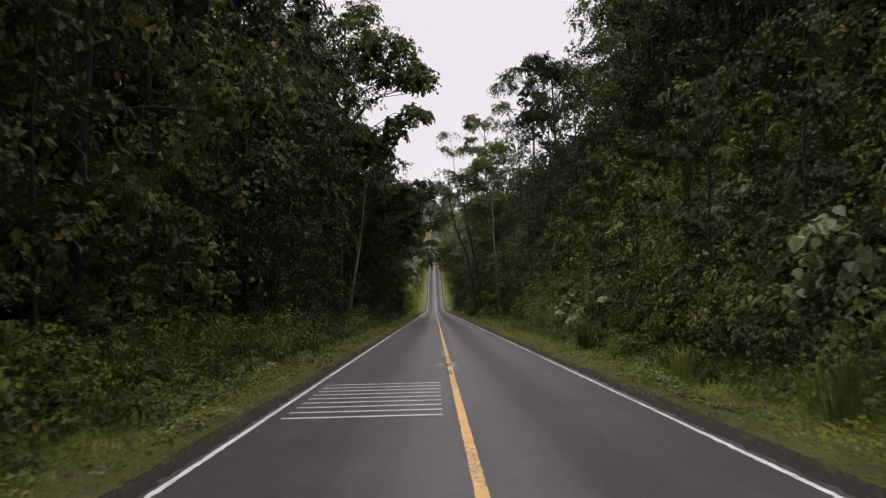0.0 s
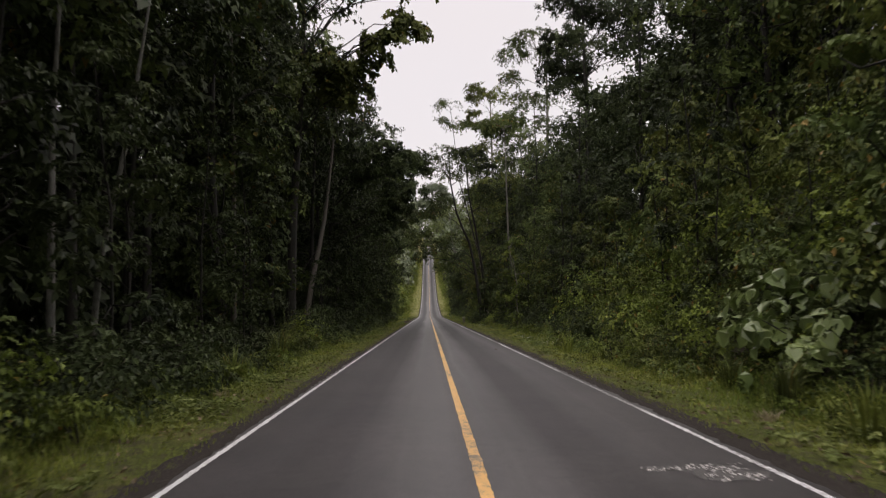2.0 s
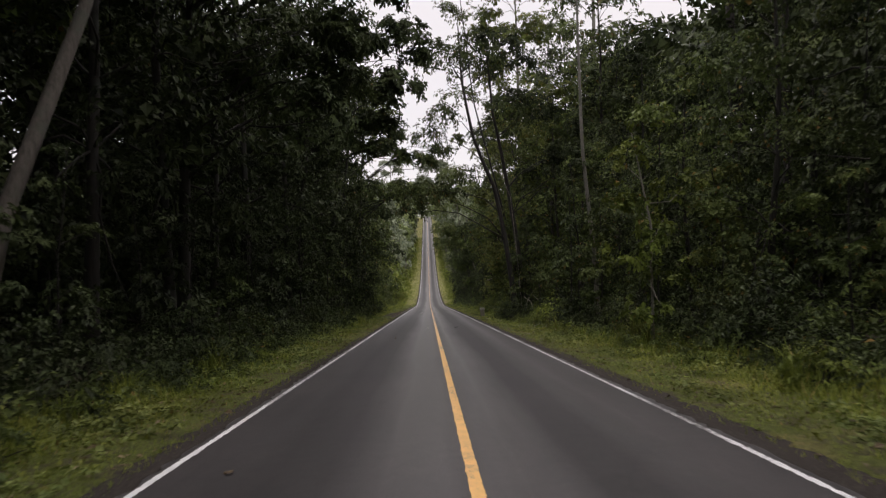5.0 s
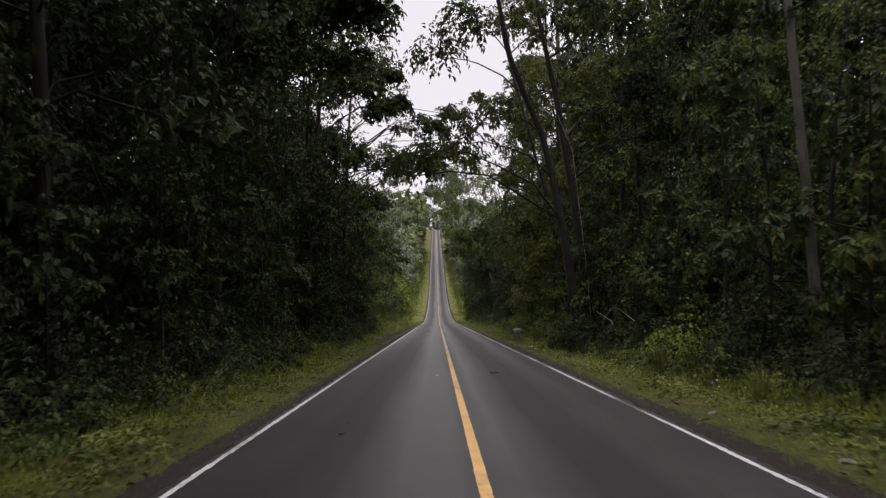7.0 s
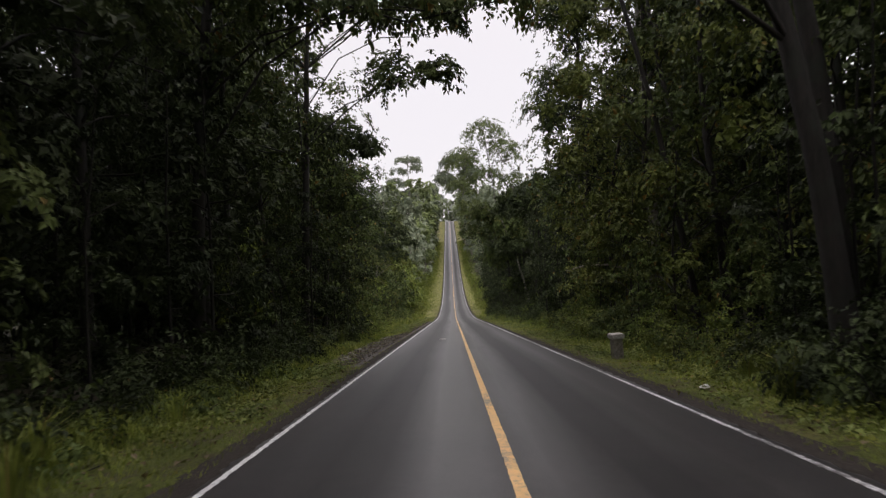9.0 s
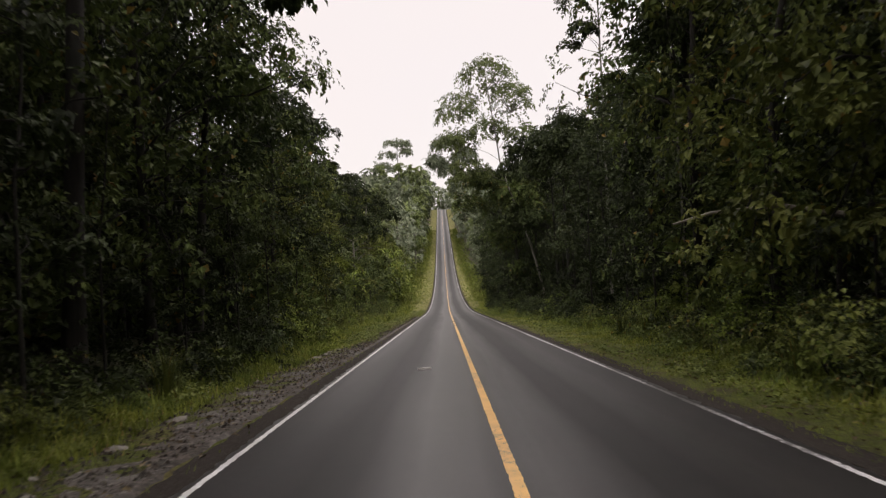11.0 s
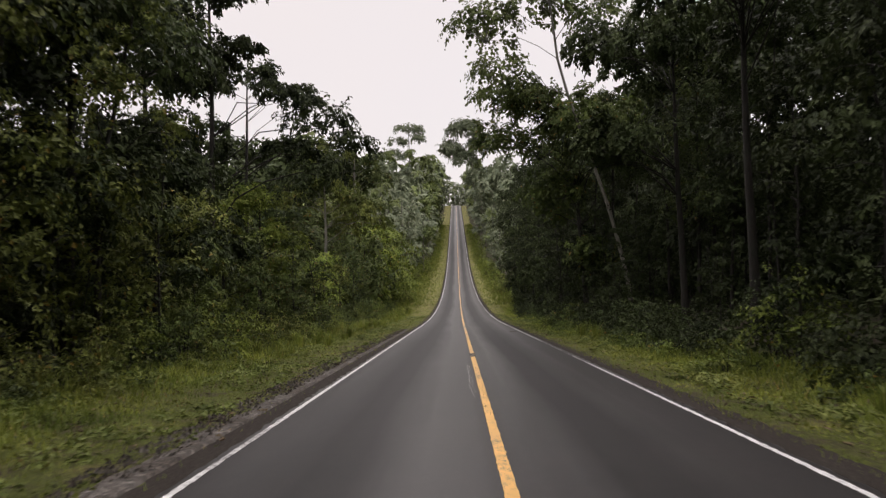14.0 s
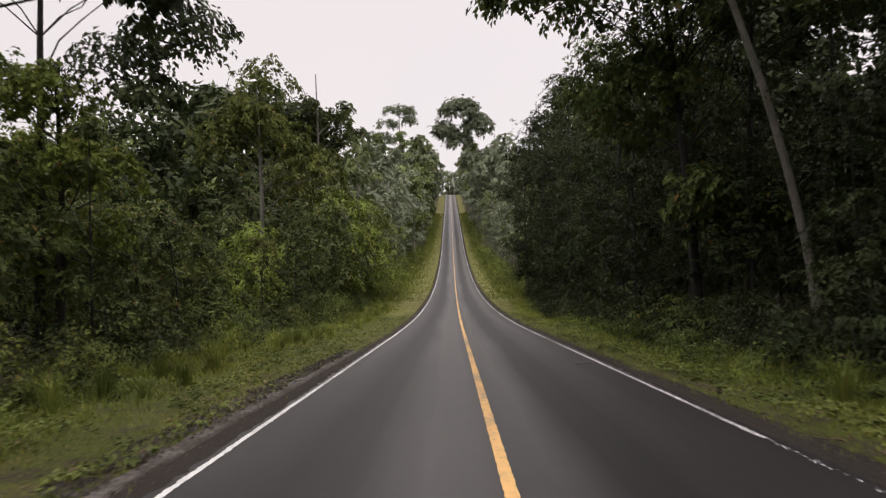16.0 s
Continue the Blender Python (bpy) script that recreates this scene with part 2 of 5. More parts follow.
def turf_material(name, low, high, dry):
    m, nt, p = nodes_of(name)
    pos = nt.nodes.new("ShaderNodeNewGeometry").outputs["Position"]
    n1 = noise_node(nt, 0.5, 6, 0.65, pos)
    n2 = noise_node(nt, 16, 6, 0.75, pos)
    green = ramp(nt, [(0.35, low), (0.7, high)])
    straw = ramp(nt, [(0.3, (0.09, 0.07, 0.03)), (0.7, (0.24, 0.20, 0.085))])
    nt.links.new(n2.outputs["Fac"], green.inputs[0])
    nt.links.new(n2.outputs["Fac"], straw.inputs[0])
    k = ramp(nt, [(dry, (0, 0, 0)), (dry + 0.18, (0.8, 0.8, 0.8))])
    nt.links.new(n1.outputs["Fac"], k.inputs[0])
    n3 = noise_node(nt, 1.7, 6, 0.7, pos)
    bare = ramp(nt, [(0.5, (0, 0, 0)), (0.62, (0.85, 0.85, 0.85))])
    nt.links.new(n3.outputs["Fac"], bare.inputs[0])
    soil = ramp(nt, [(0.3, (0.030, 0.024, 0.017)), (0.7, (0.095, 0.076, 0.054))])
    nt.links.new(n2.outputs["Fac"], soil.inputs[0])
    grown = mix_rgb(nt, green.outputs[0], straw.outputs[0], k.outputs[0])
    nt.links.new(mix_rgb(nt, grown, soil.outputs[0], bare.outputs[0]), p.inputs["Base Color"])
    p.inputs["Roughness"].default_value = 0.95
    p.inputs["Specular IOR Level"].default_value = 0.15
    nt.links.new(bump_of(nt, n2.outputs["Fac"], 1.0, 0.06), p.inputs["Normal"])
    return m


def gravel_material():
    m, nt, p = nodes_of("shoulder_gravel")
    pos = nt.nodes.new("ShaderNodeNewGeometry").outputs["Position"]
    v = nt.nodes.new("ShaderNodeTexVoronoi")
    v.inputs["Scale"].default_value = 17
    nt.links.new(pos, v.inputs["Vector"])
    r = ramp(nt, [(0.0, (0.022, 0.02, 0.018)), (0.7, (0.10, 0.088, 0.078)), (1.0, (0.24, 0.22, 0.2))])
    nt.links.new(v.outputs["Color"], r.inputs[0])
    n = noise_node(nt, 1.1, 5, 0.6, pos)
    rn = ramp(nt, [(0.4, (0.45, 0.38, 0.32)), (0.6, (1, 1, 1))])
    nt.links.new(n.outputs["Fac"], rn.inputs[0])
    nt.links.new(mix_rgb(nt, r.outputs[0], rn.outputs[0], 1.0, "MULTIPLY"), p.inputs["Base Color"])
    p.inputs["Roughness"].default_value = 0.9
    nt.links.new(bump_of(nt, v.outputs["Distance"], 0.8, 0.02), p.inputs["Normal"])
    return m


ASPHALT = asphalt_material()
WHITE = paint_material("worn_white_road_paint", (0.93, 0.93, 0.93), 0.585)
WHITE_WORN = paint_material("badly_worn_white_road_paint", (0.9, 0.9, 0.9), 0.53)
WHITE_NEW = paint_material("white_rumble_paint", (0.82, 0.82, 0.83), 0.66)
YELLOW = paint_material("worn_yellow_road_paint", (0.88, 0.50, 0.14), 0.562)
GROUND = ground_material()
GRAVEL = gravel_material()
TURF = turf_material("thin_turf", (0.03, 0.037, 0.010), (0.15, 0.172, 0.040), 0.53)
# yellowed grass, made brighter in colour for the open light on the hill
TURF_DRY_LIT = turf_material("dry_lit_hill_turf", (0.07, 0.085, 0.022), (0.30, 0.30, 0.10), 0.44)
SHOULDER = shoulder_material()
LEAF = leaf_material("forest_leaf", (0.022, 0.034, 0.012), (0.118, 0.160, 0.047), dead=(0.17, 0.12, 0.03))
# darker copy of the forest leaf, with the forest's shade put into its colour
LEAF_SHADED = leaf_material("shaded_forest_leaf", (0.010, 0.0155, 0.007), (0.058, 0.080, 0.029))
LEAF_OLIVE = leaf_material("olive_leaf", (0.036, 0.050, 0.014), (0.165, 0.200, 0.050), dead=(0.19, 0.14, 0.03))
LEAF_LIGHT = leaf_material("young_leaf", (0.055, 0.082, 0.016), (0.20, 0.26, 0.052), dead=(0.22, 0.17, 0.04))
LEAF_BROAD = leaf_material("broad_glossy_leaf", (0.075, 0.11, 0.036), (0.22, 0.29, 0.10), rough=0.35, spec=0.5)
# pale leaves of two trees; on hillside trees the paleness stands in for haze
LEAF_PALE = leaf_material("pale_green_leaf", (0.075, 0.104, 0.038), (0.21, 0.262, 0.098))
# distance haze is greyed into this leaf colour
LEAF_HAZED = leaf_material("hazed_green_leaf", (0.105, 0.13, 0.085), (0.235, 0.275, 0.175))
GRASS = leaf_material("verge_grass", (0.062, 0.090, 0.017), (0.225, 0.270, 0.058), trans=0.3, dead=(0.28, 0.23, 0.08))
WEED = leaf_material("verge_weed_leaf", (0.060, 0.080, 0.015), (0.235, 0.265, 0.052), trans=0.25, dead=(0.26, 0.2, 0.07))
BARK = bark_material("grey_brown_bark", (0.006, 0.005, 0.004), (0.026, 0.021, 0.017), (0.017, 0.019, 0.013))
BARK_GREY = bark_material("weathered_grey_bark", (0.038, 0.032, 0.026), (0.125, 0.108, 0.09), (0.07, 0.072, 0.055))
BARK_WHITE = bark_material("whitish_bark", (0.07, 0.066, 0.057), (0.26, 0.25, 0.22), (0.09, 0.095, 0.075))
BARK_PALE = bark_material("pale_bark", (0.09, 0.082, 0.07), (0.22, 0.205, 0.18), (0.11, 0.115, 0.09))

# ================= mesh helpers =================


def mesh_of(name, verts, faces, material, smooth=False):
    me = bpy.data.meshes.new(name)
    verts = np.asarray(verts, dtype=np.float32).reshape(-1, 3)
    faces = np.asarray(faces, dtype=np.int32)
    n, k = faces.shape
    me.vertices.add(len(verts))
    me.vertices.foreach_set("co", verts.ravel())
    me.loops.add(n * k)
    me.loops.foreach_set("vertex_index", faces.ravel())
    me.polygons.add(n)
    me.polygons.foreach_set("loop_start", np.arange(n, dtype=np.int32) * k)
    me.polygons.foreach_set("use_smooth", np.full(n, smooth))
    me.materials.append(material)
    me.update(calc_edges=True)
    return me


def part(name, me, parent, label=""):
    ob = new(name, me)
    ob.parent = parent
    if label:
        tagged(ob, label)
    return ob


def tube(points, radii, sides=7):
    """A round, tapered limb along a bent line."""
    points = np.asarray(points, float)
    d = np.gradient(points, axis=0)
    d /= np.linalg.norm(d, axis=1)[:, None] + 1e-9
    ref = np.array([0.31, 0.95, 0.05])
    a = np.cross(d, ref)
    a /= np.linalg.norm(a, axis=1)[:, None] + 1e-9
    b = np.cross(d, a)
    ang = np.linspace(0, 2 * np.pi, sides, endpoint=False)
    ring = np.cos(ang)[None, :, None] * a[:, None] + np.sin(ang)[None, :, None] * b[:, None]
    v = points[:, None] + ring * np.asarray(radii, float)[:, None, None]
    n = len(points)
    i, j = np.meshgrid(np.arange(n - 1), np.arange(sides), indexing="ij")
    f = np.stack([i * sides + j, i * sides + (j + 1) % sides, (i + 1) * sides + (j + 1) % sides, (i + 1) * sides + j], -1)
    return v.reshape(-1, 3), f.reshape(-1, 4)


def joined(pieces):
    vs, fs, off = [], [], 0
    for v, f in pieces:
        vs.append(v)
        fs.append(f + off)
        off += len(v)
    return np.concatenate(vs), np.concatenate(fs)


def leaf_shapes(rng, at, way, up, length, width, fold=0.22, slim=False):
    """One folded, pointed leaf at each place."""
    n = len(at)
    way = way / (np.linalg.norm(way, axis=1)[:, None] + 1e-9)
    side = np.cross(way, up)
    side /= np.linalg.norm(side, axis=1)[:, None] + 1e-9
    nor = np.cross(side, way)
    ln = (length * rng.uniform(0.65, 1.3, n))[:, None]
    wd = ln * (width * rng.uniform(0.8, 1.2, n))[:, None]
    if slim == "round":
        rows = [(0.0, 0.0), (0.22, 0.85), (0.62, 1.0), (1.0, 0.0), (0.62, -1.0), (0.22, -0.85)]
        v = np.stack([at + way * ln * u + side * wd * q + nor * ln * (0.12 * abs(q) - 0.3 * u * u) for u, q in rows], 1)
        return v.reshape(-1, 3), np.arange(6 * n).reshape(n, 6)
    if slim:
        v = np.stack([at + side * wd, at + way * ln - nor * ln * 0.1, at - side * wd], 1)
        return v.reshape(-1, 3), np.arange(3 * n).reshape(n, 3)
    mid = at + way * ln * 0.45
    tip = at + way * ln - nor * ln * 0.15
    v = np.stack([at, mid + side * wd + nor * ln * fold * 0.5, tip, mid - side * wd + nor * ln * fold * 0.5], 1)
    return v.reshape(-1, 3), np.arange(4 * n).reshape(n, 4)


def sprigs(rng, origin, heading, face, span, count, length, width, droop, slim=False):
    """Leaves in two rows along twigs that reach out and hang at their ends; they face the way their mass of foliage faces."""
    k = len(origin)
    z = np.array([0, 0, 1.0])
    u = np.tile((np.arange(count) + 0.6) / count, k)
    row = np.tile(np.where(np.arange(count) % 2, 1.0, -1.0), k)
    idx = np.repeat(np.arange(k), count)
    d, ln = heading[idx], span[idx][:, None]
    at = origin[idx] + d * ln * u[:, None] - z * (droop * ln * u[:, None] ** 2)
    at += rng.normal(0, 0.07, at.shape) * ln
    along = d - z * (2 * droop * u[:, None])
    up = z * 0.6 + face[idx] * 0.75 + rng.normal(0, 0.3, at.shape)
    side = np.cross(along, up)
    side /= np.linalg.norm(side, axis=1)[:, None] + 1e-9
    way = side * row[:, None] * 0.75 + along * 0.6 + rng.normal(0, 0.22, at.shape) - z * 0.45
    return leaf_shapes(rng, at, way, up, length, width, slim=slim)


def clumps(rng, centres, radii, outward, twigs, count, length, width, droop=0.35, slim=False):
    """Bunches of leafy twigs round the centres, spread over the outside of their mass of foliage."""
    idx = np.repeat(np.arange(len(centres)), twigs)
    n = len(idx)
    out = outward[idx]
    d = rng.normal(0, 1, (n, 3))
    d -= out * (np.sum(d * out, axis=1)[:, None] * 0.8)
    d = d / (np.linalg.norm(d, axis=1)[:, None] + 1e-9) + out * 0.35
    d /= np.linalg.norm(d, axis=1)[:, None] + 1e-9
    r = radii[idx]
    at = centres[idx] + rng.normal(0, 0.3, (n, 3)) * r[:, None]
    return sprigs(rng, at, d, out, r * rng.uniform(0.6, 1.2, n), count, length, width, droop, slim)


# ================= road, markings and ground =================
Y0, Y1 = -60.0, 760.0


def strip(name, x0, x1, ya, yb, lift, material, step=2.0, ragged=0.0, seed=1, fine=0.0):
    """A ribbon of road surface between two lines, following the road's rise and fall."""
    rng = np.random.default_rng(seed)
    ys = np.arange(ya, yb + step * 0.5, step)
    if fine:
        ys = np.concatenate([np.arange(ya, min(212, yb), fine), np.arange(212, yb + 1, step)])
    zs = np.array([road_z(y) for y in ys]) + lift
    a = x0 + rng.normal(0, ragged, len(ys)) if ragged else np.full(len(ys), x0)
    b = x1 + rng.normal(0, ragged, len(ys)) if ragged else np.full(len(ys), x1)
    v = np.stack([np.stack([a, ys, zs], 1), np.stack([b, ys, zs], 1)], 1).reshape(-1, 3)
    i = np.arange(len(ys) - 1) * 2
    f = np.stack([i, i + 1, i + 3, i + 2], 1)
    return mesh_of(name, v, f, material)


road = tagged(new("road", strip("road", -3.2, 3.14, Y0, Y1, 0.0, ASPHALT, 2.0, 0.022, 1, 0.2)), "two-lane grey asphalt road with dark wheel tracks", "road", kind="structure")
for k, (xa, xb) in enumerate(((-3.6, -3.12), (3.1, 3.62))):
    tagged(new("road_shoulder", strip("road_shoulder", xa, xb, Y0, Y1, -0.012 if k else -0.011, SHOULDER, 0.2, 0.04, 5 + k)), "dark crumbling asphalt edge strewn with grit", "shoulder", kind="structure")
edge_l = tagged(new("edge_line", strip("edge_line", -3.08 - 0.038, -3.08 + 0.038, Y0, Y1, 0.006, WHITE, 2.0, 0.007, 11, 0.045)), "worn white edge line painted on the asphalt", "road marking", kind="structure")
for ya, yb in ((Y0, 179.5), (188.5, Y1)):
    tagged(new("edge_line", strip("edge_line", 3.0 - 0.036, 3.0 + 0.036, ya, yb, 0.006, WHITE_WORN, 2.0, 0.008, 12, 0.045)), "worn white edge line painted on the asphalt", "road marking", kind="structure")
centre = tagged(new("centre_line", strip("centre_line", -0.064, 0.064, Y0, Y1, 0.006, YELLOW, 2.0, 0.0045, 13, 0.08)), "worn yellow centre line painted on the asphalt", "road marking", kind="structure")


def smooth01(x):
    x = min(1.0, max(0.0, x))
    return x * x * (3 - 2 * x)


def bank_right(y):
    return 5.5 * smooth01((y + 20) / 25) * smooth01((78 - y) / 30) + 1.2


def ground_z(x, y):
    z = road_z(y)
    a = abs(x)
    if a < 3.3:
        return z - 0.12
    z -= 0.03 + 0.10 * smooth01((a - 3.6) / 1.5)
    bank = bank_right(y) if x > 0 else 0.8
    z += bank * smooth01((a - (5.6 if x > 0 else 5.6 + 2.4 * smooth01((y - 150) / 25))) / 9.0)
    far = smooth01((a - 14) / 60.0)
    z += far * (4.0 + 10.0 * smooth01((y - 250) / 150))
    z += 0.10 * smooth01((a - 4) / 2) * noise.noise(Vector((x * 0.5, y * 0.5, 3.0)))
    return z


gx = np.array([-900, -500, -250, -140, -90, -60, -40, -28, -20, -16, -13, -11, -9.5, -8.3, -7.4, -6.6, -5.9, -5.3, -4.8, -4.4, -4, -3.7, -3.45, -3.2, 0,
               3.2, 3.45, 3.7, 4, 4.4, 4.8, 5.3, 5.9, 6.6, 7.4, 8.3, 9.5, 11, 13, 16, 20, 28, 40, 60, 90, 140, 250, 500, 900.0])
gy = np.concatenate([np.array([-900, -400, -200, -100]), np.arange(-60, 300, 1.5), np.arange(300, 760, 8.0), np.array([800, 900, 1100, 1500, 2500])])
gv = np.array([[x, y, ground_z(x, y)] for y in gy for x in gx])
gi, gj = np.meshgrid(np.arange(len(gy) - 1), np.arange(len(gx) - 1), indexing="ij")
gw = len(gx)
gf = np.stack([gi * gw + gj, gi * gw + gj + 1, (gi + 1) * gw + gj + 1, (gi + 1) * gw + gj], -1).reshape(-1, 4)
ground = tagged(new("ground", mesh_of("ground", gv, gf, GROUND, True)), "grassy verge and dark forest soil beside the road", "ground", kind="structure")

rumble = tagged(new("rumble_strip"), "thin white transverse rumble lines across the lane", "road marking", kind="structure")
for k in range(9):
    yb = 11.55 + k * 0.61
    part("rumble_line", strip("rumble_line", -2.82, -0.30, yb, yb + 0.12, 0.009, WHITE_NEW, 0.12), rumble)

def verge_edge(side, y):
    """Where the undergrowth begins."""
    if side < 0:
        return 5.9 + 2.6 * smooth01((y - 150) / 25) + 1.2 * smooth01((y - 240) / 30) - 2.2 * smooth01((y - 330) / 70)
    return 5.9 + 0.9 * smooth01((y - 52) / 12) - 0.9 * smooth01((y - 86) / 10) + 0.7 * smooth01((y - 130) / 20) - 0.5 * smooth01((y - 165) / 20) + 1.9 * smooth01((y - 235) / 30) - 1.5 * smooth01((y - 330) / 70)


def verge(name, side, seed, ya, yb, material):
    """Turf between the road's edge and the undergrowth, a sheet with a ragged outer edge."""
    r = np.random.default_rng(seed)
    ys = np.concatenate([np.arange(ya, min(yb, 238), 0.4), np.arange(max(ya, 238), yb, 2.0)])
    rows = []
    for y in ys:
        e = verge_edge(side, y) + 0.9 + r.normal(0, 0.25)
        for u in (0.0, 0.06, 0.2, 0.4, 0.6, 0.8, 1.0):
            x = side * (3.46 + r.normal(0, 0.075) * (u == 0) + (e - 3.46) * u)
            lift = 0.02 + 0.03 * math.sin(math.pi * min(1, u * 1.6)) - 0.05 * (u == 1.0) - 0.03 * (u == 0)
            rows.append((x, y, ground_z(x, y) + lift))
    k = 7
    i, j = np.meshgrid(np.arange(len(ys) - 1), np.arange(k - 1), indexing="ij")
    f = np.stack([i * k + j, i * k + j + 1, (i + 1) * k + j + 1, (i + 1) * k + j], -1).reshape(-1, 4)
    if side < 0:
        f = f[:, ::-1]
    return tagged(new(name, mesh_of(name, rows, f, material, True)), "grassy road verge, green with yellowed patches" if material is TURF else "yellowed grass verge climbing the hill, open light brightened into its colour", "verge", kind="structure")


verge("verge_left", -1, 21, -40, 238, TURF)
verge("verge_right", 1, 22, -40, 238, TURF)
verge("verge_left_hill", -1, 23, 237, 720, TURF_DRY_LIT)
verge("verge_right_hill", 1, 24, 237, 720, TURF_DRY_LIT)

# ================= plants =================


def grow(name, rng, trunk, r0, blobs, leaf, width, mats, twigs=6, count=9, clump=1.2, droop=0.35, sides=7, limb_every=3, core=4.0, slim=False, sway=0.006, limbed=False):
    """A tree: a tapered trunk along the given line, limbs to its foliage masses, and leafy twigs in uneven bunches.
    blobs: centre x, y, z, radii x, y, z, number of bunches."""
    leaf_mat, bark_mat = mats
    thing = new(name)
    tp = np.array(trunk, float)
    dist = np.concatenate([[0], np.cumsum(np.linalg.norm(np.diff(tp, axis=0), axis=1))])
    u = np.linspace(0, 1, 12)
    pts = np.stack([np.interp(u * dist[-1], dist, tp[:, k]) for k in range(3)], 1)
    wob = np.cumsum(rng.normal(0, sway, (12, 2)), axis=0) * dist[-1]
    pts[:, :2] += wob * (u * (1 - 0.5 * u))[:, None]
    pts[0, 2] -= 0.4
    rad = r0 * (1.08 - u) ** 0.75 + 0.012
    rad[0] *= 1.35
    rad[1] *= 1.05
    pieces = [tube(pts, rad, sides)]
    limbs = []
    centres, radii, outs = [], [], []
    inner, faces_out, big = [], [], []
    masses = []
    for blob in blobs:
        bx, by, bz, rx, ry, rz, n = blob
        if core == 0 or n < 18:
            masses.append(blob + (clump if core == 0 else min(clump, 0.5 * rx),))
            continue
        for k in range(n // 6):
            d = rng.normal(0, 1, 3)
            d /= np.linalg.norm(d)
            d[2] = abs(d[2]) if d[2] < -0.5 else d[2]
            own = min(1.7, 0.36 * (rx + rz) / 2 * rng.uniform(0.8, 1.3) + 0.2)
            at = np.array([bx, by, bz]) + d * rng.uniform(0.6, 1.0) * (np.array([rx, ry, rz]) - 0.5 * own)
            masses.append((at[0], at[1], at[2], own, own, own * rng.uniform(0.5, 0.75), 6, own * 0.48))
    for bx, by, bz, rx, ry, rz, n, tuft in masses:
        for k in range(int(1.5 * core * n)):
            d = rng.normal(0, 1, 3)
            d /= np.linalg.norm(d)
            inner.append(np.array([bx, by, bz]) + d * rng.uniform(0.1, 0.55) * np.array([rx, ry, rz]))
            faces_out.append(d + np.array([0, 0, 0.6]))
            big.append(min(0.25, max(0.15, 0.13 * (rx + rz))))
        hub = np.array([bx, by, bz - 0.35 * rz])
        j = int(np.argmin(np.abs(pts[:, 2] - (hub[2] - 0.45 * math.hypot(hub[0] - np.interp(hub[2], pts[:, 2], pts[:, 0]), hub[1])))))
        root = pts[max(j, 3)]
        far = np.linalg.norm(hub - root) > 1.6
        if far:
            lr = max(0.02, 0.3 * rad[max(j, 3)])
            span = np.linalg.norm(hub - root)
            way = [root + (hub - root) * q + np.array([0, 0, 0.62 * span * q * (1 - q)]) + rng.normal(0, 0.035, 3) * span * (0 < q < 1) for q in (0, 0.25, 0.5, 0.75, 1)]
            (limbs if limbed else pieces).append(tube(way, [lr, lr * 0.85, lr * 0.7, lr * 0.55, lr * 0.4], 6))
        for k in range(n):
            d = rng.normal(0, 1, 3)
            d /= np.linalg.norm(d)
            if d[2] < -0.2:
                d[2] *= -1
            q = rng.uniform(0.78, 1.0)
            c = np.array([bx, by, bz]) + d * q * np.array([rx, ry, rz])
            centres.append(c)
            radii.append(tuft * rng.uniform(0.7, 1.25))
            outs.append(d)
            if k % limb_every == 0:
                if far:
                    start = hub
                else:
                    h0 = max(pts[3, 2], c[2] - 0.5 * math.hypot(c[0] - bx, c[1] - by) - 0.4)
                    start = np.array([np.interp(h0, pts[:, 2], pts[:, 0]), np.interp(h0, pts[:, 2], pts[:, 1]), h0])
                m = (start + c) / 2 + rng.normal(0, 0.09, 3) * np.linalg.norm(c - start)
                lr = min(0.05, 0.012 + 0.012 * np.linalg.norm(c - start))
                pieces.append(tube([start, m, c], [lr, lr * 0.6, 0.007], 4))
    stem = part("trunk", mesh_of("trunk", *joined(pieces), bark_mat, True), thing)
    for v, f in limbs:
        part("limb", mesh_of("limb", v, f, bark_mat, True), stem)
    v, f = clumps(rng, np.array(centres), np.array(radii), np.array(outs), twigs, count, leaf, width, droop, slim)
    if inner:
        q = np.array(faces_out)
        v, f = joined([(v, f), leaf_shapes(rng, np.array(inner), rng.normal(0, 1, q.shape), q, np.array(big), 0.42, slim=slim)])
    part("crown", mesh_of("crown", v, f, leaf_mat), thing)
    return thing


def crown_blobs(rng, height, base, radius, n, masses, fat=1.0):
    """Separate rounded masses of foliage set round the trunk from base to top, with gaps between them."""
    out = []
    for k in range(masses):
        f = (k + 0.5) / masses
        shape = 0.45 + 0.6 * math.sin(math.pi * (0.06 + 0.78 * f))
        own = fat * radius * rng.uniform(0.22, 0.36) * (0.8 + 0.3 * shape)
        off = max(0.0, radius * shape * rng.uniform(0.72, 1.0) - 0.6 * own) * (0.25 if k >= masses - 2 else 0.5 if k % 4 == 3 else 1.0)
        a = k * 2.4 + rng.uniform(-0.5, 0.5)
        h = base + (height - base - 0.6 * own) * f + rng.uniform(-0.4, 0.4)
        out.append((off * math.cos(a), off * math.sin(a), max(h, base + 0.3), own, own, own * rng.uniform(0.5, 0.75), n))
    return out


def build_wall_tree(seed, height, base, radius, leaf, mats):
    rng = np.random.default_rng(seed)
    trunk = [(0, 0, 0), (rng.normal(0, 0.3), rng.normal(0, 0.3), height * 0.4), (rng.normal(0, 0.6), rng.normal(0, 0.6), height * 0.92)]
    return grow("broadleaf_tree", rng, trunk, 0.15, crown_blobs(rng, height, base, radius, 7, 24, 1.2), leaf, 0.3, mats, 4, 9, 0.95, limb_every=14, core=7.0)


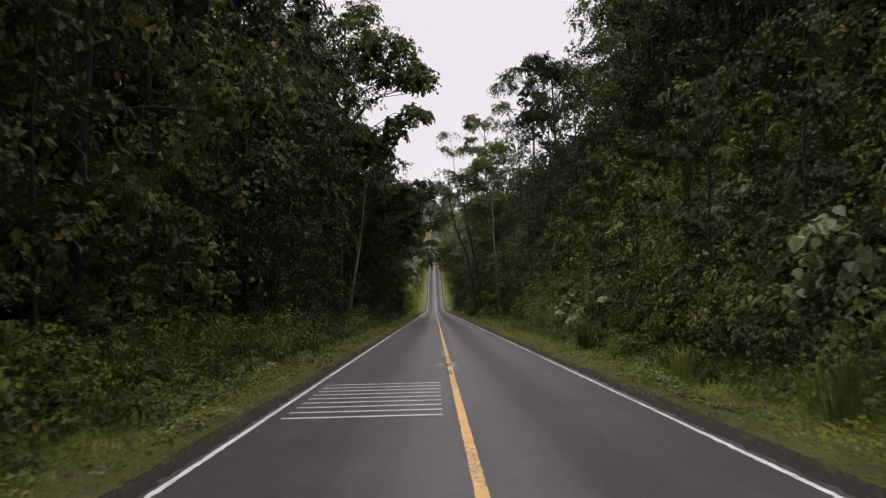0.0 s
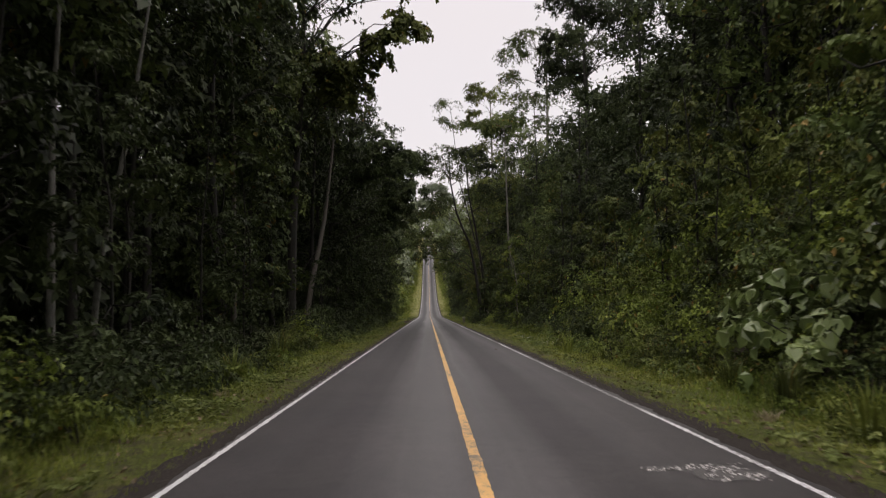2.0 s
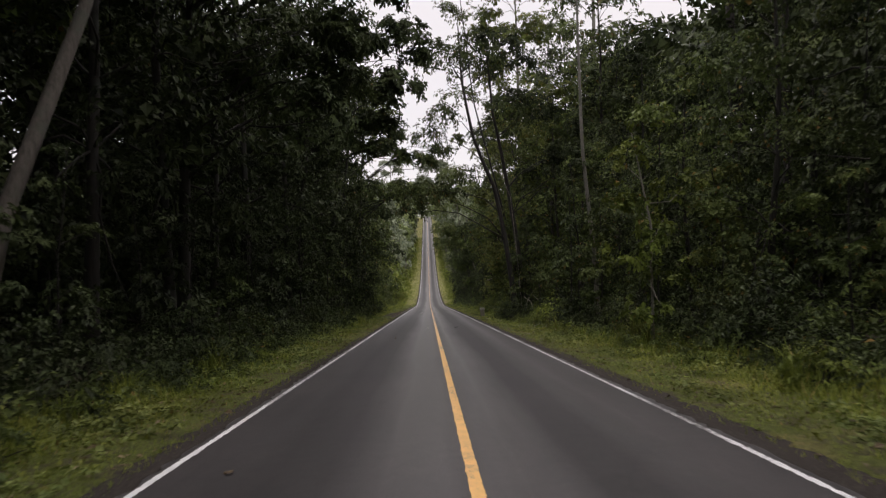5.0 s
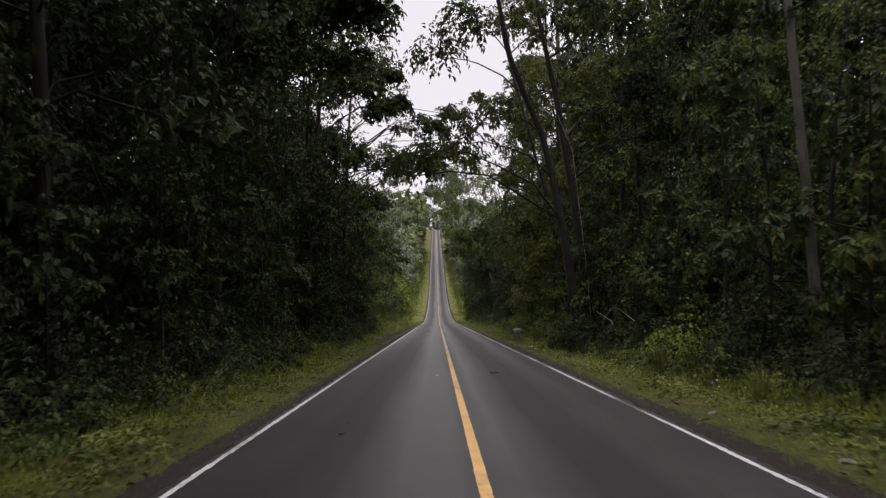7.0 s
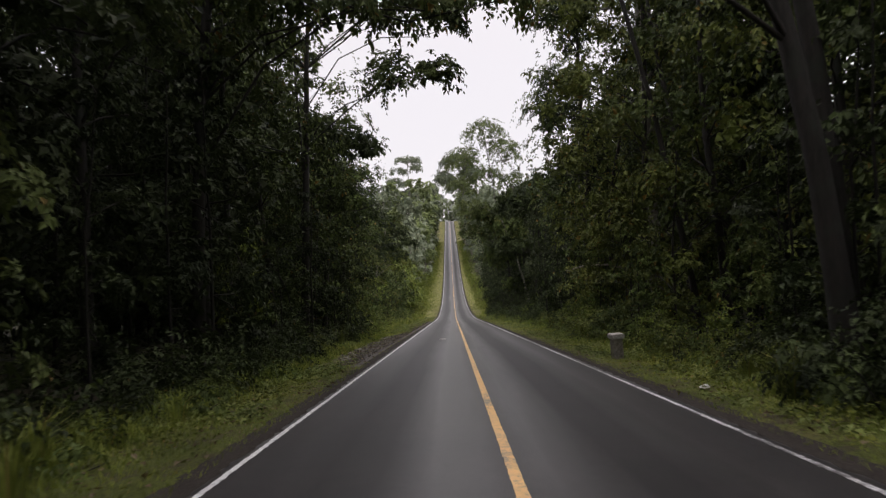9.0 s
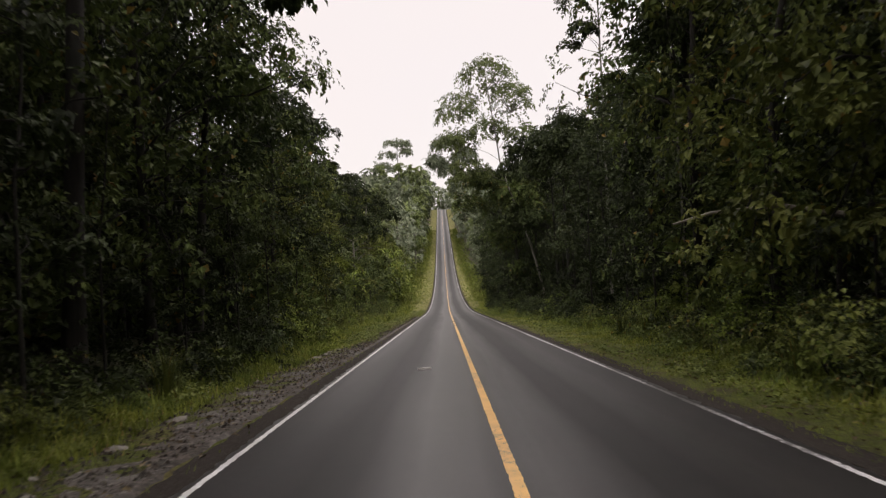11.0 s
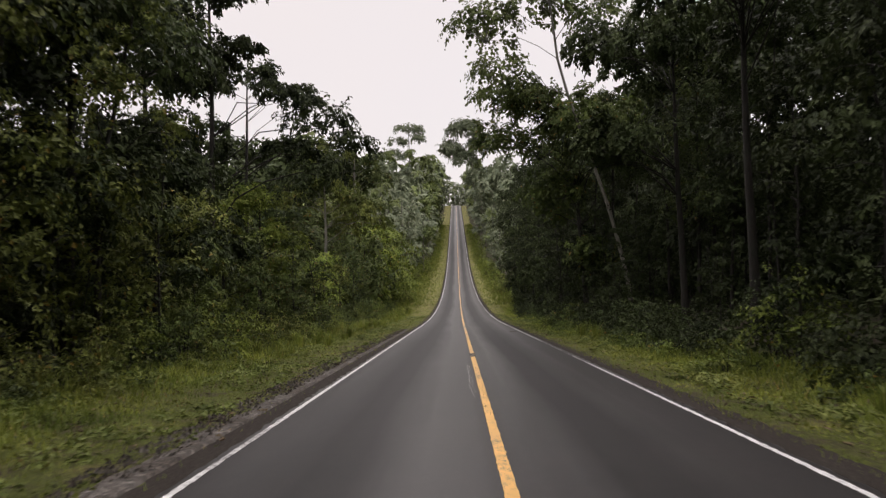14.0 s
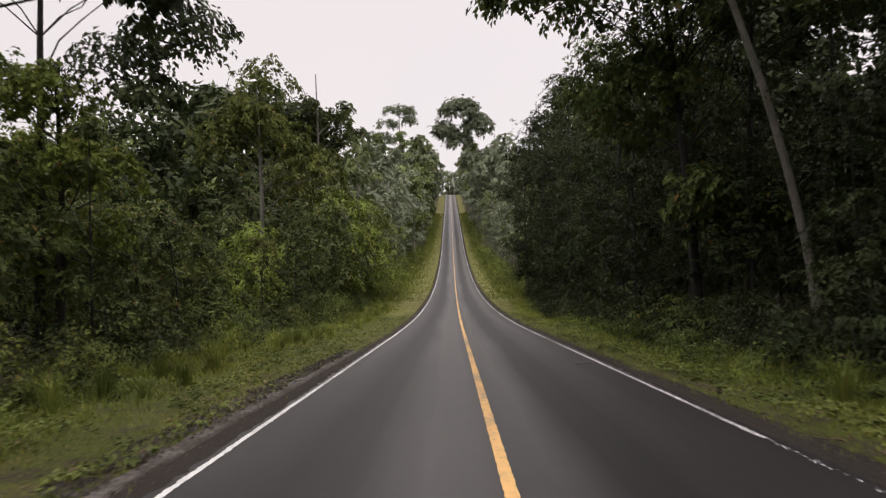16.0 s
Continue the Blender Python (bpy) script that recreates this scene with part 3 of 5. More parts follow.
def build_tall_tree(seed, height, base, radius, mats):
    rng = np.random.default_rng(seed)
    trunk = [(0, 0, 0), (rng.normal(0, 0.3), rng.normal(0, 0.3), height * 0.5), (rng.normal(0, 0.8), rng.normal(0, 0.8), height * 0.93)]
    return grow("tall_forest_tree", rng, trunk, 0.16, crown_blobs(rng, height, base, radius, 7, 19, 1.25), 0.33, 0.3, mats, 5, 9, 1.2, limb_every=7, core=6.0, slim=True)


def build_sapling(seed, height, mats):
    rng = np.random.default_rng(seed)
    trunk = [(0, 0, 0), (rng.normal(0, 0.15), rng.normal(0, 0.15), height * 0.5), (rng.normal(0, 0.4), rng.normal(0, 0.4), height * 0.95)]
    return grow("understory_tree", rng, trunk, 0.04, crown_blobs(rng, height, 0.8, 1.8, 5, 9, 1.3), 0.2, 0.3, mats, 4, 8, 0.62, sides=5, limb_every=6)


def build_shrub(name, seed, height, radius, leaf, width, bunches, leaf_mat, twigs=5, count=8, droop=0.35, slim=False):
    """Several stems from one root, each an object of its own, under a mass of leafy twigs."""
    rng = np.random.default_rng(seed)
    thing = new(name)
    centres, radii, outs = [], [], []
    stem_ends = []
    for k in range(bunches):
        a = rng.uniform(0, 6.283)
        r = radius * rng.uniform(0.05, 1.0) ** 0.7
        h = height * (0.12 + 0.85 * rng.uniform(0, 1) * (1 - 0.55 * (r / radius) ** 2))
        c = np.array([r * math.cos(a), r * math.sin(a), h])
        centres.append(c)
        radii.append(radius * rng.uniform(0.3, 0.55))
        q = np.array([math.cos(a) * r / radius, math.sin(a) * r / radius, 0.35 + h / height])
        outs.append(q / np.linalg.norm(q))
        if k < 4:
            stem_ends.append(c)
    for c in stem_ends:
        root = np.array([c[0] * 0.15, c[1] * 0.15, -0.15])
        v, f = tube([root, (root + c) / 2 + np.array([0, 0, 0.12 * height]), c], [0.022, 0.015, 0.006], 4)
        part("stem", mesh_of("stem", v, f, BARK, True), thing)
    v, f = clumps(rng, np.array(centres), np.array(radii), np.array(outs), twigs, count, leaf, width, droop, slim)
    part("foliage", mesh_of("foliage", v, f, leaf_mat), thing)
    return thing


def build_tuft(name, seed, height, blades, material, spread=0.25, wide=0.018):
    """A clump of long arching grass blades, three joints each."""
    rng = np.random.default_rng(seed)
    a = rng.uniform(0, 6.283, blades)
    d = np.stack([np.cos(a), np.sin(a), np.zeros(blades)], 1)
    side = np.stack([-np.sin(a), np.cos(a), np.zeros(blades)], 1)
    root = d * rng.uniform(0, spread, blades)[:, None]
    ln = (height * rng.uniform(0.6, 1.25, blades))[:, None]
    lean = rng.uniform(0.2, 0.9, blades)[:, None]
    z = np.array([0, 0, 1.0])
    p1 = root + z * ln * 0.55 + d * ln * 0.18 * lean
    p2 = root + z * ln * (0.9 - 0.25 * lean) + d * ln * 0.62 * lean
    w = wide * rng.uniform(0.7, 1.4, blades)[:, None]
    v = np.stack([root - side * w, root + side * w, p1 + side * w, p1 - side * w, p2 + side * w * 0.2, p2 - side * w * 0.2], 1).reshape(-1, 3)
    i = np.arange(blades)[:, None] * 6
    f = np.concatenate([i + np.array([[0, 1, 2, 3]]), i + np.array([[3, 2, 4, 5]])])
    return new(name, mesh_of(name, v, f, material))


def place(x, y, scale, turn, sink=0.0):
    return Matrix.Translation((x, y, ground_z(x, y) - sink)) @ pose(0, 0, 0, 0, 0, turn) @ Matrix.Diagonal((scale, scale, scale, 1))


class Kind:
    """One plant built once, then copied; the first one placed is the original."""

    def __init__(self, ob, label, category, group):
        self.ob, self.used = ob, False
        tagged(ob, label, category, group)

    def put(self, x, y, scale, rng):
        m = place(x, y, scale, rng.uniform(0, 360))
        if not self.used:
            self.ob.matrix_basis = m
            self.used = True
            return
        keep = self.ob.scale.copy()
        self.ob.scale = (1, 1, 1)
        copy_thing(self.ob, m)
        self.ob.scale = keep


G1, G2, G3 = "roadside forest trees", "undergrowth along the forest edge", "far hillside trees"
DARK_SET = ((LEAF, BARK), (LEAF_SHADED, BARK), (LEAF_SHADED, BARK), (LEAF, BARK), (LEAF_OLIVE, BARK), (LEAF_LIGHT, BARK))
WALL = [Kind(build_wall_tree(10 + i, 17 + 1.6 * (i % 3), 1.0 + 0.9 * (i % 2), 4.3, 0.195, DARK_SET[i]), "dark green broadleaf tree with dense hanging foliage" if i < 4 else "olive green broadleaf tree with rounded masses of foliage" if i < 5 else "fresh green broadleaf tree in the open", "tree", G1) for i in range(6)]
TALL = [Kind(build_tall_tree(30 + i, 25 + 2 * i, 9.0, 5.0, DARK_SET[(2, 1, 0)[i]]), "tall forest tree with bare lower trunk and dark crown", "tree", G1) for i in range(3)]
SAPLING = [Kind(build_sapling(50 + i, 6.0 + i, DARK_SET[(0, 4, 3, 2)[i]]), "slender understory tree with layered green leaves", "tree", G1) for i in range(4)]
SHRUB = [Kind(build_shrub("shrub", 70 + i, 1.9 + 0.25 * i, 1.45, 0.135, 0.31, 20, (LEAF_OLIVE, LEAF, LEAF_LIGHT, LEAF)[i], 6, 9), "leafy green shrub at the forest edge", "shrub", G2) for i in range(4)]
BUSH = [Kind(build_shrub("bank_bush", 64 + i, 2.2, 1.5, 0.125, 0.3, 22, (LEAF_OLIVE, LEAF, LEAF_LIGHT)[i], 6, 11), "bushy green growth covering the roadside bank", "bush", G2) for i in range(3)]
# shaded copies of the shrub, darkened by leaf colour
SHADE = [Kind(build_shrub("shade_shrub", 74 + i, 1.9 + 0.3 * i, 1.45, 0.15, 0.3, 20, LEAF_SHADED, 6, 9), "shrub with the forest shade put into its dark leaf colour", "shrub", G2) for i in range(2)]
HERB = [Kind(build_shrub("weedy_plant", 80 + i, 0.8, 0.7, 0.13, 0.26, 10, (LEAF_LIGHT, LEAF_OLIVE, LEAF)[i], 4, 6), "low weedy green plant on the verge", "plant", G2) for i in range(3)]
TUFT = [Kind(build_tuft("grass_tuft", 85 + i, (0.7, 1.1, 1.5)[i], (60, 70, 80)[i], GRASS if i < 2 else LEAF_OLIVE, (0.2, 0.25, 0.35)[i], (0.007, 0.008, 0.010)[i]), "tuft of tall arching green grass", "grass tuft", G2) for i in range(3)]


def build_inner(i):
    r = np.random.default_rng(120 + i)
    height = (17, 20, 22)[i]
    return grow("inner_forest_tree", r, [(0, 0, 0), (0.3, 0, height * 0.5), (0, 0.4, height * 0.92)], 0.16, crown_blobs(r, height, 1.2, 4.4, 4, 15, 1.6), 0.3, 0.36, (LEAF_SHADED, BARK), 4, 14, 1.5, sides=4, limb_every=60, core=4.0, slim=True)


def build_round(i):
    r = np.random.default_rng(130 + i)
    height = (8.5, 10.5, 9.5)[i]
    return grow("rounded_tree", r, [(0, 0, 0), (0.2, 0.1, height * 0.4), (0, 0.3, height * 0.85)], 0.11, crown_blobs(r, height, 0.7, 3.8, 8, 17, 1.35), 0.24, 0.31, ((LEAF, BARK), (LEAF_OLIVE, BARK), (LEAF_LIGHT, BARK))[i], 5, 9, 1.0, sides=6, limb_every=6, slim=True)


ROUND = [Kind(build_round(i), ("rounded green tree with foliage down to the grass", "rounded olive-green tree beside the open verge", "rounded fresh green tree beside the open verge")[i], "tree", G1) for i in range(3)]
INNER = [Kind(build_inner(i), "shaded dark green tree inside the forest", "tree", G1) for i in range(3)]


def build_far(i):
    r = np.random.default_rng(90 + i)
    height = (18, 22, 25, 21, 22, 26)[i]
    n, leaf = (4, 0.8) if i < 4 else (3, 1.2)
    return grow("hillside_tree", r, [(0, 0, 0), (0.3, 0, height * 0.5), (0, 0.4, height * 0.93)], 0.24, crown_blobs(r, height, 2.5, 5.0, n, 13, 1.2), leaf, 0.32, ((LEAF_LIGHT, BARK), (LEAF_PALE, BARK_PALE), (LEAF_OLIVE, BARK), (LEAF_HAZED, BARK_PALE), (LEAF_HAZED, BARK_PALE), (LEAF_PALE, BARK_PALE))[i], 4, 6, 2.2, sides=4, limb_every=60, core=1.5, slim=True)


FAR = [Kind(build_far(i), ("hillside tree with a rounded fresh green crown", "hillside tree with haze paled into its green crown", "hillside tree with an olive green crown", "hillside tree with haze greyed into its crown colour", "distant tree up the hill with haze greyed into its crown", "distant tree up the hill with haze paled into its crown")[i], "tree", G3) for i in range(6)]

# ---- trees that stand out, each at its own place ----


def hero(name, label, seed, x, y, trunk, r0, blobs, leaf, width, mats, **more):
    ob = grow(name, np.random.default_rng(seed), trunk, r0, blobs, 0.85 * leaf, width, mats, sway=0.0015, limbed=True, **more)
    ob.matrix_basis = Matrix.Translation((x, y, ground_z(x, y)))
    return tagged(ob, label, "tree", G1)


# slender pale stems by the dark hollow
hero("slender_tree", "slender pale-stemmed tree leaning at the forest edge", 201, -10.1, 41.3, [(0, 0, 0), (-0.1, 0.3, 6), (0.2, 0.4, 13)], 0.10, [(0, 0.4, 13, 2, 2, 2.2, 26)], 0.26, 0.27, (LEAF, BARK_WHITE))
hero("slender_tree", "slender pale-stemmed tree leaning over undergrowth", 202, -10.2, 43.7, [(0, 0, 0), (0.4, -0.2, 3), (1.4, -0.7, 6.5), (2.2, -0.9, 11)], 0.09, [(2, -0.8, 11.5, 2.2, 2, 2, 26)], 0.26, 0.27, (LEAF, BARK_WHITE))
hero("forest_tree", "straight grey-trunked tree in the dark forest edge", 203, -10.4, 60.0, [(0, 0, 0), (0.1, 0, 10), (0, 0, 22)], 0.12, [(0, 0, 20, 4.5, 4.5, 5, 60)], 0.36, 0.25, (LEAF_SHADED, BARK_GREY))
hero("leaning_tree", "leaning grey-brown tree trunk at the forest edge", 204, -8.9, 72.3, [(0, 0, 0), (0.35, 0.4, 3), (1.1, 2.6, 8), (1.6, 4.2, 14), (1.8, 4.6, 18)], 0.19, [(1.8, 4.5, 17, 3, 3, 3, 40)], 0.34, 0.25, (LEAF, BARK_GREY))
# tall tree whose crown hangs over the left lane
hero("overhanging_tree", "big broadleaf tree with crown hanging over the road", 205, -9.6, 71.0, [(0, 0, 0), (0.3, 0, 9), (1.0, 0, 18), (1.2, 0, 29)], 0.3,
     [(0.5, 0, 25, 6, 5, 6.5, 130), (5.2, -0.5, 24.4, 4.2, 3.6, 3.8, 84), (7.7, -1.5, 21.8, 2.2, 2.4, 2.4, 42), (7.0, -1.5, 18.6, 2.5, 2.8, 2.0, 42), (4.2, 1, 16.4, 2.4, 2.6, 2.2, 42), (1, 0, 15, 4.5, 4, 4, 54)], 0.38, 0.4, (LEAF_OLIVE, BARK), clump=1.3, twigs=6, count=8)
hero("overhanging_tree", "broadleaf tree with branches reaching over the lane", 206, -8.8, 84, [(0, 0, 0), (0.2, 0, 8), (0.6, 0, 16)], 0.22,
     [(0.8, 0, 13.0, 4.4, 4, 3.8, 84), (4.9, -2.0, 13.4, 2.2, 2.6, 2.3, 48), (6.3, 2.0, 13.4, 1.9, 2.4, 2.2, 42), (6.8, 6.0, 14.4, 1.5, 1.8, 1.4, 24), (6.2, 1.0, 10.6, 1.6, 2.2, 1.6, 30), (3.5, 0, 8.6, 2.6, 2.6, 2.4, 42)], 0.3, 0.3, (LEAF_SHADED, BARK), twigs=7, count=10)
hero("overhanging_tree", "tall dark tree leaning its crown over the lane", 223, -8.8, 107, [(0, 0, 0), (0.3, 0, 8), (0.9, 0, 16), (1.2, 0, 24)], 0.22,
     [(1.6, 0, 20, 5.4, 4.4, 4.5, 90), (5.4, 0, 16.5, 2.4, 2.6, 2.8, 36), (4.2, 0, 12, 2.6, 2.6, 2.2, 48), (6.8, 0, 14.6, 2.0, 2.2, 2.2, 36), (7.2, 0, 18.2, 2.0, 2.2, 2.2, 36), (0.8, 0, 11, 3.6, 3.4, 4, 60)], 0.3, 0.3, (LEAF_SHADED, BARK), clump=1.3, twigs=8, count=10)
# airy tall trees on the right
hero("tall_dark_tree", "very tall dark tree with ragged crown above the bank", 207, 17.0, 99.0, [(0, 0, 0), (-0.3, 0, 15), (-1.0, 0, 34)], 0.32,
     [(-1.0, 0, 31, 4.6, 4.2, 3.6, 84), (-2.6, 0, 24.5, 3.2, 3.6, 3.4, 72), (3.2, 2, 29, 5, 5, 4.6, 96), (-3.6, 0, 28.4, 2.0, 2.0, 1.4, 24)], 0.34, 0.3, (LEAF_SHADED, BARK), clump=1.2, twigs=6, count=9)
hero("tall_dark_tree", "tall dark tree with feathery foliage above the bank", 236, 13.4, 86.5, [(0, 0, 0), (0.1, 0, 9), (0.2, 0, 18), (0, 0, 25)], 0.16,
     [(0, 0, 23.5, 2.4, 2.4, 2.4, 36), (-1.2, 0, 19.6, 1.7, 1.9, 1.7, 24), (1.4, 0, 18.4, 1.9, 1.9, 1.6, 24), (-0.4, 0, 15.6, 1.5, 1.6, 1.1, 16)], 0.24, 0.26, (LEAF_SHADED, BARK), clump=0.8, twigs=7, count=10)
hero("tall_pale_tree", "towering pale-trunked tree with spreading crown over the forest", 229, 20.0, 147.0, [(0, 0, 0), (0.2, 0, 20), (0, 0, 46)], 0.42,
     [(-1.5, 0, 45.5, 5.0, 4.5, 2.2, 48), (-5.6, 0, 43.6, 2.6, 2.6, 1.3, 20), (-6.0, 0, 39.4, 2.2, 2.4, 1.0, 16), (3.4, 0, 44, 4.6, 4.4, 2.6, 42), (-3.4, 1, 36.6, 2.4, 2.4, 1.0, 14), (4.0, 0, 38.5, 3.4, 3.2, 1.6, 26)], 0.42, 0.3, (LEAF, BARK_PALE), core=0.0, clump=1.1, twigs=6, count=9)
hero("thin_layered_tree", "thin tree with open layered branches against the sky", 208, 8.6, 128, [(0, 0, 0), (-1.6, 0, 9), (-4.4, 0, 20), (-5.6, 0, 31)], 0.10,
     [(-5.7, 0, 31, 1.8, 1.8, 0.7, 9), (-6.8, 0, 28.4, 1.6, 1.6, 0.5, 7), (-4.1, 0, 28.0, 1.6, 1.6, 0.5, 7), (-6.6, 0, 24.6, 1.8, 1.6, 0.5, 8), (-3.6, 0, 23.6, 1.8, 1.6, 0.5, 8), (-5.7, 0, 20.5, 2.0, 1.6, 0.7, 9)], 0.34, 0.24, (LEAF, BARK), core=0.0, clump=0.85)
hero("airy_tall_tree", "very tall light green tree above the forest edge", 209, 10.6, 141, [(0, 0, 0), (-0.3, 0, 15), (-0.6, 0, 36)], 0.3,
     [(-0.8, 0, 35.4, 3.6, 3.6, 3.0, 54), (-3.0, 0, 31.2, 2.8, 3, 2.6, 42), (1.4, 0, 30, 4.0, 4, 3.4, 60), (-2.0, 0, 25.4, 4.0, 4, 3.2, 60), (-0.5, 0, 19, 5, 4.5, 4.5, 84), (3, 0, 12, 4, 4, 4, 54)], 0.34, 0.32, (LEAF_OLIVE, BARK_PALE), clump=1.2, twigs=6, count=9)
hero("pale_trunked_tree", "straight pale-barked tree with lichen at the forest edge", 210, 8.3, 96.1, [(0, 0, 0), (-0.2, 0, 4), (-0.7, -0.4, 8.5), (-0.9, -0.5, 20)], 0.11,
     [(-0.9, -0.5, 19, 3, 3, 3.2, 44)], 0.34, 0.25, (LEAF, BARK_PALE))
# twin trees leaning over the road, with a limb across it
hero("leaning_tree", "big leaning tree with a bare limb across the road", 211, 6.2, 113.6, [(0, 0, 0), (-0.5, 0.1, 4.6), (-1.3, 0.6, 9.8), (-2.9, 0, 13.4), (-3.8, -0.4, 18), (-4.0, -0.5, 22)], 0.2,
     [(-3.8, -1.6, 10.6, 0.9, 1.2, 0.5, 5), (-5.2, -1.8, 9.6, 1.0, 1.2, 0.5, 6), (-6.6, -1.9, 8.9, 1.1, 1.2, 0.7, 9), (-7.7, -1.9, 8.2, 0.9, 1.1, 0.6, 8), (-5.0, 0, 15.4, 1.6, 1.8, 0.7, 10), (-6.3, 0, 14.0, 1.2, 1.5, 0.5, 8), (-3.8, 0, 19.5, 3.2, 3, 2.0, 34), (-0.5, 0.6, 15.5, 2.0, 2, 1.0, 16)], 0.32, 0.22, (LEAF, BARK), core=0.0, clump=0.85, droop=0.5)
hero("leaning_tree", "dark forked tree leaning beside the road", 212, 6.9, 115.0, [(0, 0, 0), (-0.3, 0, 5), (-1.2, 0, 11), (-2.2, 0, 16), (-2.6, 0, 22)], 0.2,
     [(-2, 0, 20, 3.2, 3, 2.6, 36), (0.8, 0, 16, 2.6, 2.6, 2, 26), (2.2, 0, 11, 2.6, 2.6, 2.4, 30)], 0.32, 0.24, (LEAF_SHADED, BARK))
# tree on the left that reaches over the lane further on
hero("overhanging_tree", "dark broadleaf tree with leafy boughs over the lane", 213, -8.0, 138, [(0, 0, 0), (0.3, 0, 7), (0.6, 0, 14), (1.2, 0, 22)], 0.2,
     [(1.0, 0, 20.0, 4.4, 4.2, 3.6, 78), (4.4, 0, 17.2, 2.8, 2.6, 2.2, 42), (7.2, 0.5, 16.4, 2.0, 2.2, 1.3, 26), (9.4, 0, 17.4, 1.5, 1.6, 0.9, 14), (11.2, 0, 18.8, 0.9, 1.0, 0.5, 6), (4.8, 0, 13.2, 1.4, 1.8, 1.1, 14), (7.2, 0, 13.4, 1.1, 1.4, 0.8, 12), (-2.0, 0, 16, 2.6, 2.6, 2.4, 30)], 0.28, 0.3, (LEAF, BARK), clump=0.9, twigs=7, count=10)
hero("overhanging_tree", "dark tree with low boughs crossing the lane", 232, -8.2, 123, [(0, 0, 0), (0.3, 0, 7), (1.0, 0, 14), (1.4, 0, 22)], 0.2,
     [(2.0, 0, 17.4, 4.2, 4, 4.4, 84), (4.8, 0, 14.6, 1.8, 2.2, 2.0, 36), (4.4, 0, 10.6, 1.6, 2, 1.0, 14), (7.2, -0.4, 10.6, 1.6, 1.8, 0.6, 11), (9.4, -0.5, 10.7, 1.1, 1.4, 0.4, 7), (0.5, 0, 10, 2.8, 2.8, 2.6, 36)], 0.28, 0.3, (LEAF, BARK), clump=0.9, twigs=7, count=10)
hero("leaning_tree", "dense dark tree leaning out from the forest edge", 230, 9.6, 152, [(0, 0, 0), (-0.3, 0, 8), (-0.8, 0, 16), (-0.6, 0, 25)], 0.22,
     [(-1.4, 0, 20, 3.3, 3.4, 4.2, 90), (-2.2, 0, 15.2, 2.3, 2.6, 2.6, 48), (0.5, 1, 25, 3.2, 3.2, 2.6, 54), (-0.6, 0, 9.6, 3.0, 3, 3.4, 60)], 0.28, 0.3, (LEAF_SHADED, BARK), twigs=6, count=10)
hero("overhanging_tree", "dark tree roofing the shaded hollow beside the verge", 233, 9.4, 181.5, [(0, 0, 0), (-0.2, 0, 6), (-0.3, 0, 13)], 0.16,
     [(-2.2, 0, 12.2, 2.5, 3.2, 2.4, 72), (0.8, 1, 13.8, 3.4, 3.4, 2.4, 72), (-0.6, -4, 11.4, 3, 3, 2.8, 60)], 0.28, 0.3, (LEAF_SHADED, BARK), twigs=6, count=10)
hero("overhanging_tree", "dark tree with drooping crown above bare ground", 234, 10.0, 191.0, [(0, 0, 0), (-0.2, 0, 6), (-0.3, 0, 13)], 0.16,
     [(-2.4, 0, 12.4, 2.7, 3.2, 2.4, 72), (1, 0, 13.4, 3.4, 3.4, 2.4, 72), (0, 4.2, 12.0, 3, 3, 2.6, 60), (-2.9, 0, 8.2, 2.0, 2.4, 2.4, 60)], 0.28, 0.3, (LEAF_SHADED, BARK), twigs=6, count=10)
hero("overhanging_tree", "dense olive tree bulging out over the verge", 231, 8.2, 206, [(0, 0, 0), (-0.4, 0, 6), (-1.2, 0, 14)], 0.18,
     [(-3.7, 0, 12.4, 4.4, 3.8, 4.0, 138), (0.6, 0, 12.8, 3.6, 3.6, 2.8, 72), (-1.8, 0.5, 7.6, 3.0, 3, 3, 66), (0.4, -4, 11, 3.2, 3.2, 3.4, 66), (-0.4, -1, 3.4, 3.0, 3.0, 2.4, 48)], 0.3, 0.31, (LEAF, BARK), twigs=6, count=10)
hero("overhanging_tree", "dark tree at the bend of the forest edge", 214, -8.6, 147, [(0, 0, 0), (0.5, 0, 7), (1.0, 0, 13.5)], 0.16,
     [(0.8, 0, 11.5, 3.4, 3.4, 3.0, 50), (2.8, 0, 11, 1.6, 2, 1.6, 18), (1, 0, 7, 3.2, 3.2, 3, 40)], 0.32, 0.26, (LEAF_SHADED, BARK))
# sparse light-leaved tree on the right
hero("sparse_tree", "pale-trunked leaning tree with sparse rounded leaves", 215, 10.2, 201.6, [(0, 0, 0), (-0.5, 0, 3), (-1.3, 0, 6.3), (-2.1, 0, 8.8), (-4.2, 0, 15), (-5.4, 0, 25)], 0.115,
     [(-5.4, 0, 24.0, 2.8, 2.6, 2.6, 44), (-8.4, 0, 20.8, 2.2, 2.2, 2.2, 34), (-2.8, 0, 21.6, 2.2, 2.2, 2.4, 34), (-8.6, 0, 17.4, 2.2, 2.2, 1.8, 28), (-5.4, 0, 18.4, 2.2, 2.0, 2.0, 26), (-7.8, 0, 14.8, 1.6, 1.8, 1.3, 18), (-1.8, 0, 17.6, 1.8, 2.0, 2.0, 22)], 0.3, 0.36, (LEAF_PALE, BARK_PALE), core=0.0, clump=0.9, twigs=6, count=8)
